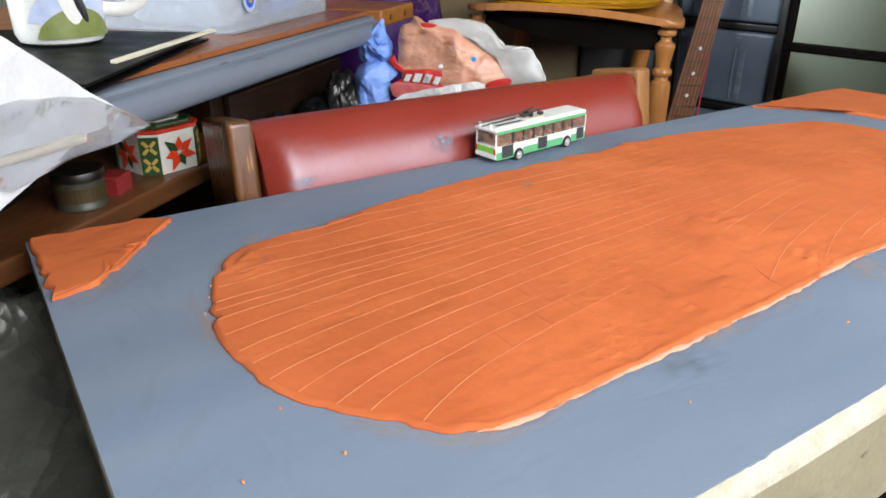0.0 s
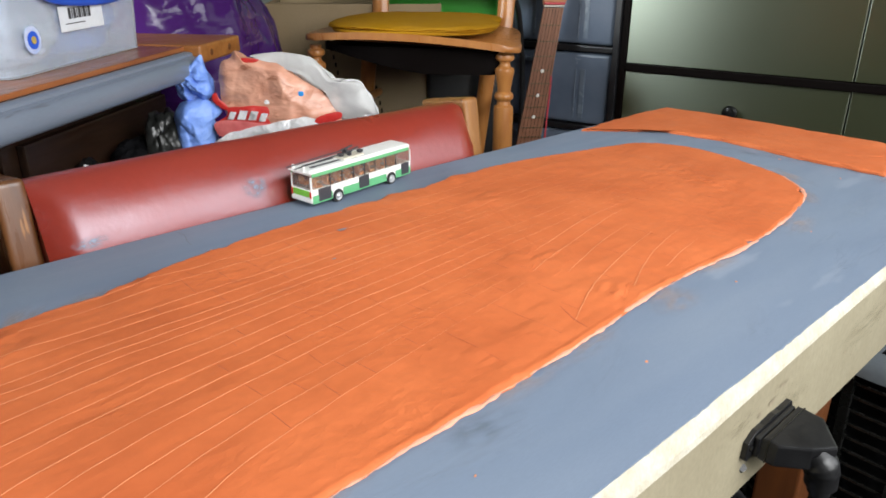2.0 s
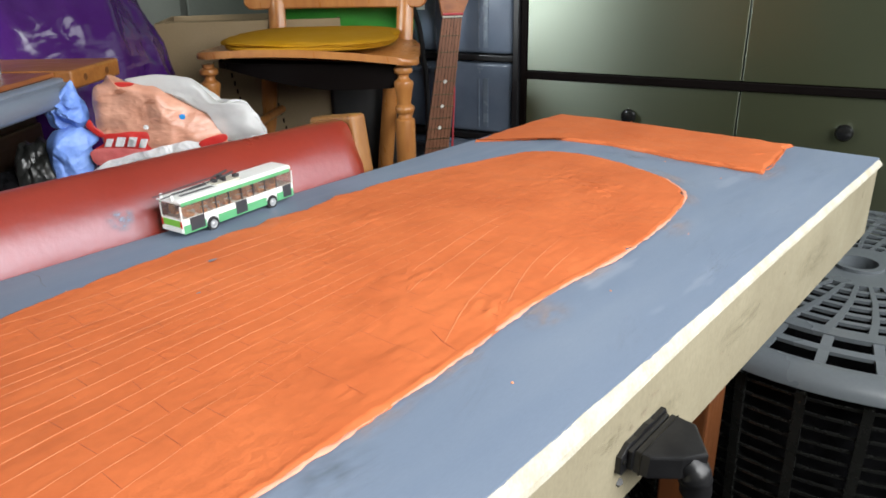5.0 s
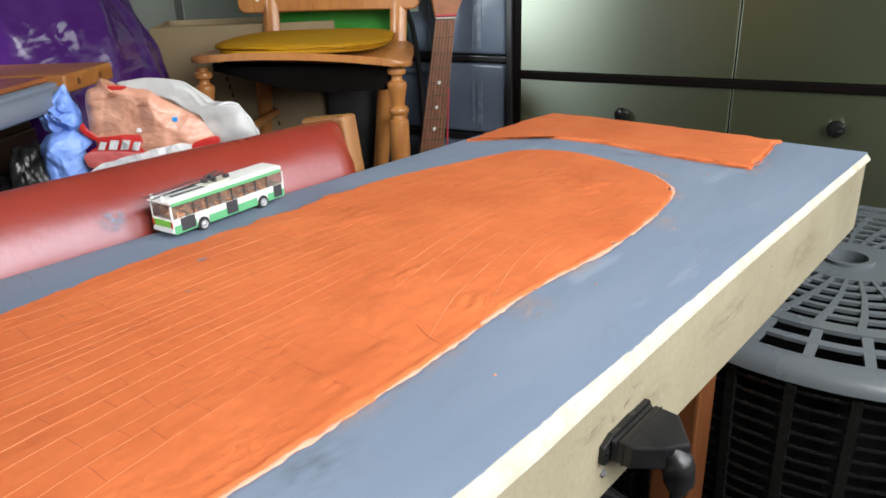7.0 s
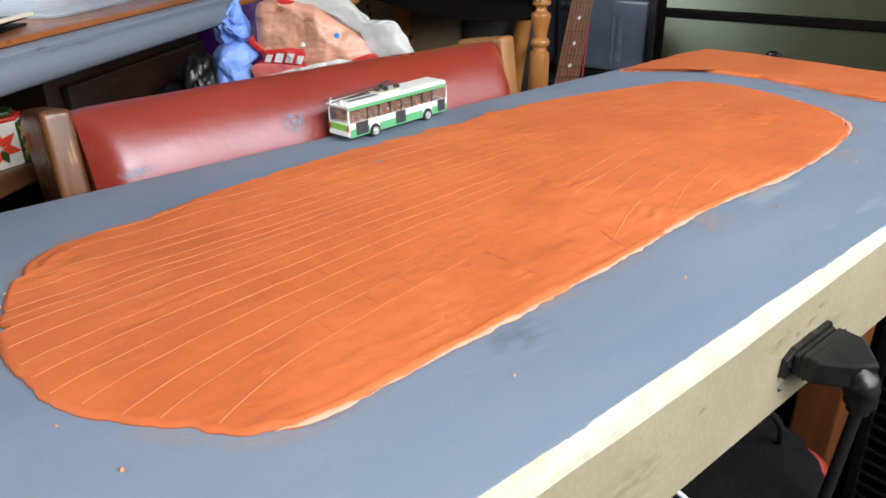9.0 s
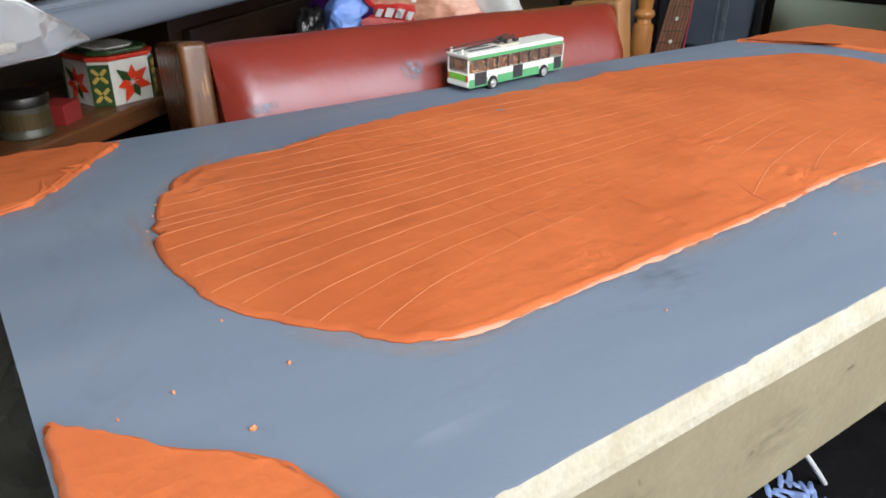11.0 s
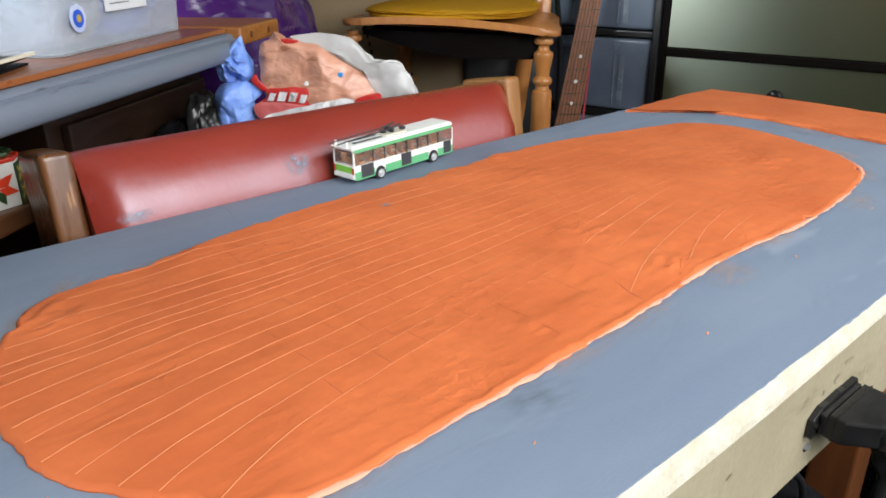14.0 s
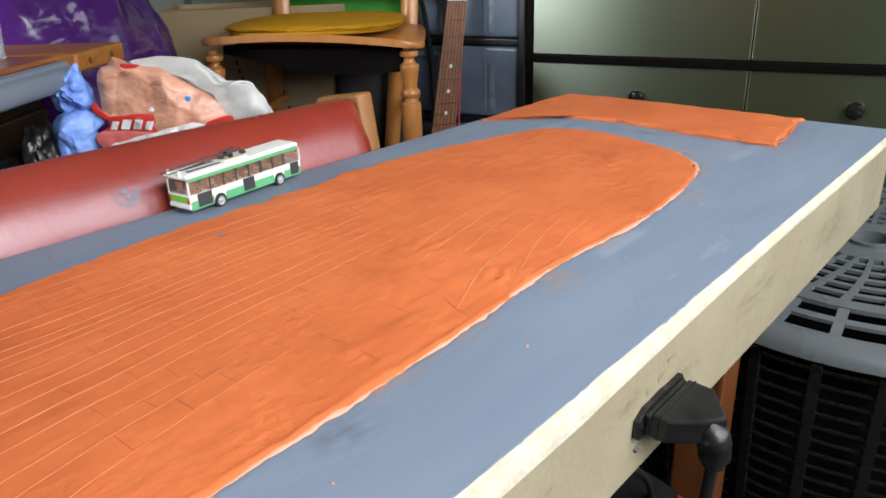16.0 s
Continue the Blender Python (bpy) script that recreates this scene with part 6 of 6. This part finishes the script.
def trolleybus(m):
    t = thing("model_trolleybus", m, "small white and green model trolleybus with roof poles", "model bus")
    L, W = 0.0705, 0.0145
    low = part("lower_body", box(-L, L, -W, W, 0.0055, 0.0185, 0.0008), "bus_white", t, "white lower body")
    roof = part("roof", box(-L, L, -W, W, 0.0315, 0.0377, 0.0034, 4), "bus_white", t, "white rounded roof", True)
    part("floor_plate", box(-L + 0.004, L - 0.004, -W + 0.003, W - 0.003, 0.004, 0.0054), "rubber", t)
    wheels = (-0.037, 0.039)
    for s in (-1, 1):
        y = s * (W + 0.0002)
        part("roof_stripe", box(-L + 0.001, L - 0.004, min(y, y + s * 0.0004), max(y, y + s * 0.0004), 0.0312, 0.0345), "bus_green", roof, "green stripe")
        edges = [-L + 0.001, wheels[0] - 0.0072, wheels[0] + 0.0072, wheels[1] - 0.0072, wheels[1] + 0.0072, L - 0.001]
        for a, b in ((edges[0], edges[1]), (edges[2], edges[3]), (edges[4], edges[5])):
            part("side_stripe", box(a, b, min(y, y + s * 0.0004), max(y, y + s * 0.0004), 0.0048, 0.0128, 0.0003), "bus_green", low, "green skirt")
        for x in wheels:
            part("wheel_arch", lathe([(0.0068, 0), (0.0068, 0.0005)], 24, Matrix.Translation((x, s * (W + 0.0001), 0.0062)) @ Matrix.Rotation(-s * math.pi / 2, 4, "X")), "ink", low, "dark wheel arch")
            w = part("wheel", lathe([(0.0035, -0.002), (0.0055, -0.002), (0.0058, -0.0012), (0.0058, 0.0012), (0.0055, 0.002), (0.0035, 0.002)], 24, Matrix.Translation((x, s * (W - 0.0009), 0.0058)) @ Matrix.Rotation(-s * math.pi / 2, 4, "X")), "rubber", t, "black tyre", True)
            part("rim", lathe([(0.0041, 0.0018), (0.0041, 0.0026), (0.0025, 0.0022), (0.0016, 0.003), (0.001, 0.0032)], 18, Matrix.Translation((x, s * (W - 0.0009), 0.0058)) @ Matrix.Rotation(-s * math.pi / 2, 4, "X")), "silver", w, "pale silver wheel rim", True)
        doors = ((-0.062, -0.046), (-0.008, 0.006), (0.055, 0.0665)) if s < 0 else ()
        for a, b in doors:
            part("door", box(a, b, min(y, y + s * 0.0007), max(y, y + s * 0.0007), 0.0062, 0.0186, 0.0002), "door_grey", low, "dark grey door panel")
        xs = [-L, -0.0455, -0.03, -0.0145, 0.001, 0.0165, 0.032, 0.0475, L]
        for x in xs[1:-1]:
            part("pillar", box(x - 0.0005, x + 0.0005, s * (W - 0.0007) - 0.0005, s * (W - 0.0007) + 0.0005, 0.0186, 0.0314), "ink", t, "thin dark window pillar")
        for a, b in zip(xs, xs[1:]):
            part("window_pane", box(a + 0.0012, b - 0.0012, s * (W - 0.0012) - 0.0002, s * (W - 0.0012) + 0.0002, 0.0188, 0.0313), "bus_glass", t, "brown tinted side window")
    for x in (-L + 0.0006, L - 0.0006):
        for y in (-W + 0.0008, W - 0.0008):
            part("corner_pillar", box(x - 0.0006, x + 0.0006, y - 0.0008, y + 0.0008, 0.0186, 0.0314), "bus_white", t, "white corner pillar")
    part("rear_window", box(-L + 0.0002, -L + 0.0006, -W + 0.002, W - 0.002, 0.0205, 0.031), "bus_glass", t, "brown rear window")
    part("rear_panel", box(-L - 0.0005, -L - 0.0001, -W + 0.003, W - 0.003, 0.0115, 0.0175), "lime", low, "green rear panel")
    for y in (-W + 0.0013, W - 0.0013):
        part("tail_light", box(-L - 0.0006, -L - 0.0001, y - 0.0011, y + 0.0011, 0.011, 0.017, 0.0002), "tail_red", low, "red tail light")
    part("bumper", box(-L - 0.001, -L - 0.0001, -W + 0.0005, W - 0.0005, 0.0065, 0.0095, 0.0003), "bus_white", low, "white rear bumper")
    part("windscreen", box(L - 0.0008, L - 0.0004, -W + 0.0012, W - 0.0012, 0.019, 0.031), "bus_glass", t, "clear windscreen")
    part("front_panel", box(L + 0.0001, L + 0.0005, -W + 0.003, W - 0.003, 0.009, 0.0125), "lime", low, "lime number panel")
    part("bumper", box(L + 0.0001, L + 0.0009, -W + 0.0003, W - 0.0003, 0.0055, 0.0085, 0.0003), "ink", low, "black front bumper")
    for r in range(8):
        for s in (-1, 1):
            x = -0.058 + 0.0145 * r
            seat_ob = part("seat", box(x - 0.004, x + 0.0035, s * 0.0085 - 0.004, s * 0.0085 + 0.004, 0.0186, 0.0215, 0.0005), "bus_brown", t, "brown moulded seat")
            part("seat_back", box(x - 0.005, x - 0.0038, s * 0.0085 - 0.004, s * 0.0085 + 0.004, 0.0216, 0.0275, 0.0004), "bus_brown", seat_ob)
    part("cab_wall", box(0.0475, 0.0482, -0.012, 0.002, 0.0186, 0.029), "bus_brown", t)
    # roof gear
    gear = part("pole_base", box(-0.022, 0.006, -0.009, 0.009, 0.0377, 0.0392, 0.0004), "bone", roof, "cream roof base")
    for x, y, sx, sy, h in ((0.006, -0.003, 0.005, 0.0025, 0.003), (-0.008, 0.004, 0.0035, 0.003, 0.005), (-0.01, -0.0045, 0.003, 0.002, 0.0035), (-0.018, 0.0, 0.004, 0.003, 0.003)):
        part("gear_block", box(x - sx / 2, x + sx / 2, y - sy, y + sy, 0.0393, 0.0393 + h, 0.0005), "ink", gear, "black gear block")
    for s in (-1, 1):
        part("pole", tube([(-0.008, s * 0.0045, 0.043), (-0.04, s * 0.0048, 0.0425), (-0.082, s * 0.0055, 0.0405)], 0.0006, 6), "ink", gear, "thin black trolley pole")
        part("spring", tube([(0.002, s * 0.0045, 0.0455), (-0.014, s * 0.0046, 0.0432)], 0.0011, 6), "ink", gear, "black spring")
        part("bracket", box(-0.0735, -0.071, s * 0.0075 - 0.0006, s * 0.0075 + 0.0006, 0.0368, 0.0415, 0.0002), "bus_white", roof, "white pole hook")
        part("walkway", box(-0.062, -0.024, s * 0.005 - 0.0018, s * 0.005 + 0.0018, 0.0376, 0.0381), "door_grey", roof, "dark roof walkway")
    part("bracket_bar", box(-0.0745, -0.0728, -0.0125, 0.0125, 0.0355, 0.0366, 0.0003), "bus_white", roof, "white rear crossbar")
    return t


trolleybus(at(0.487, 0.4475, TOP, 7.5))
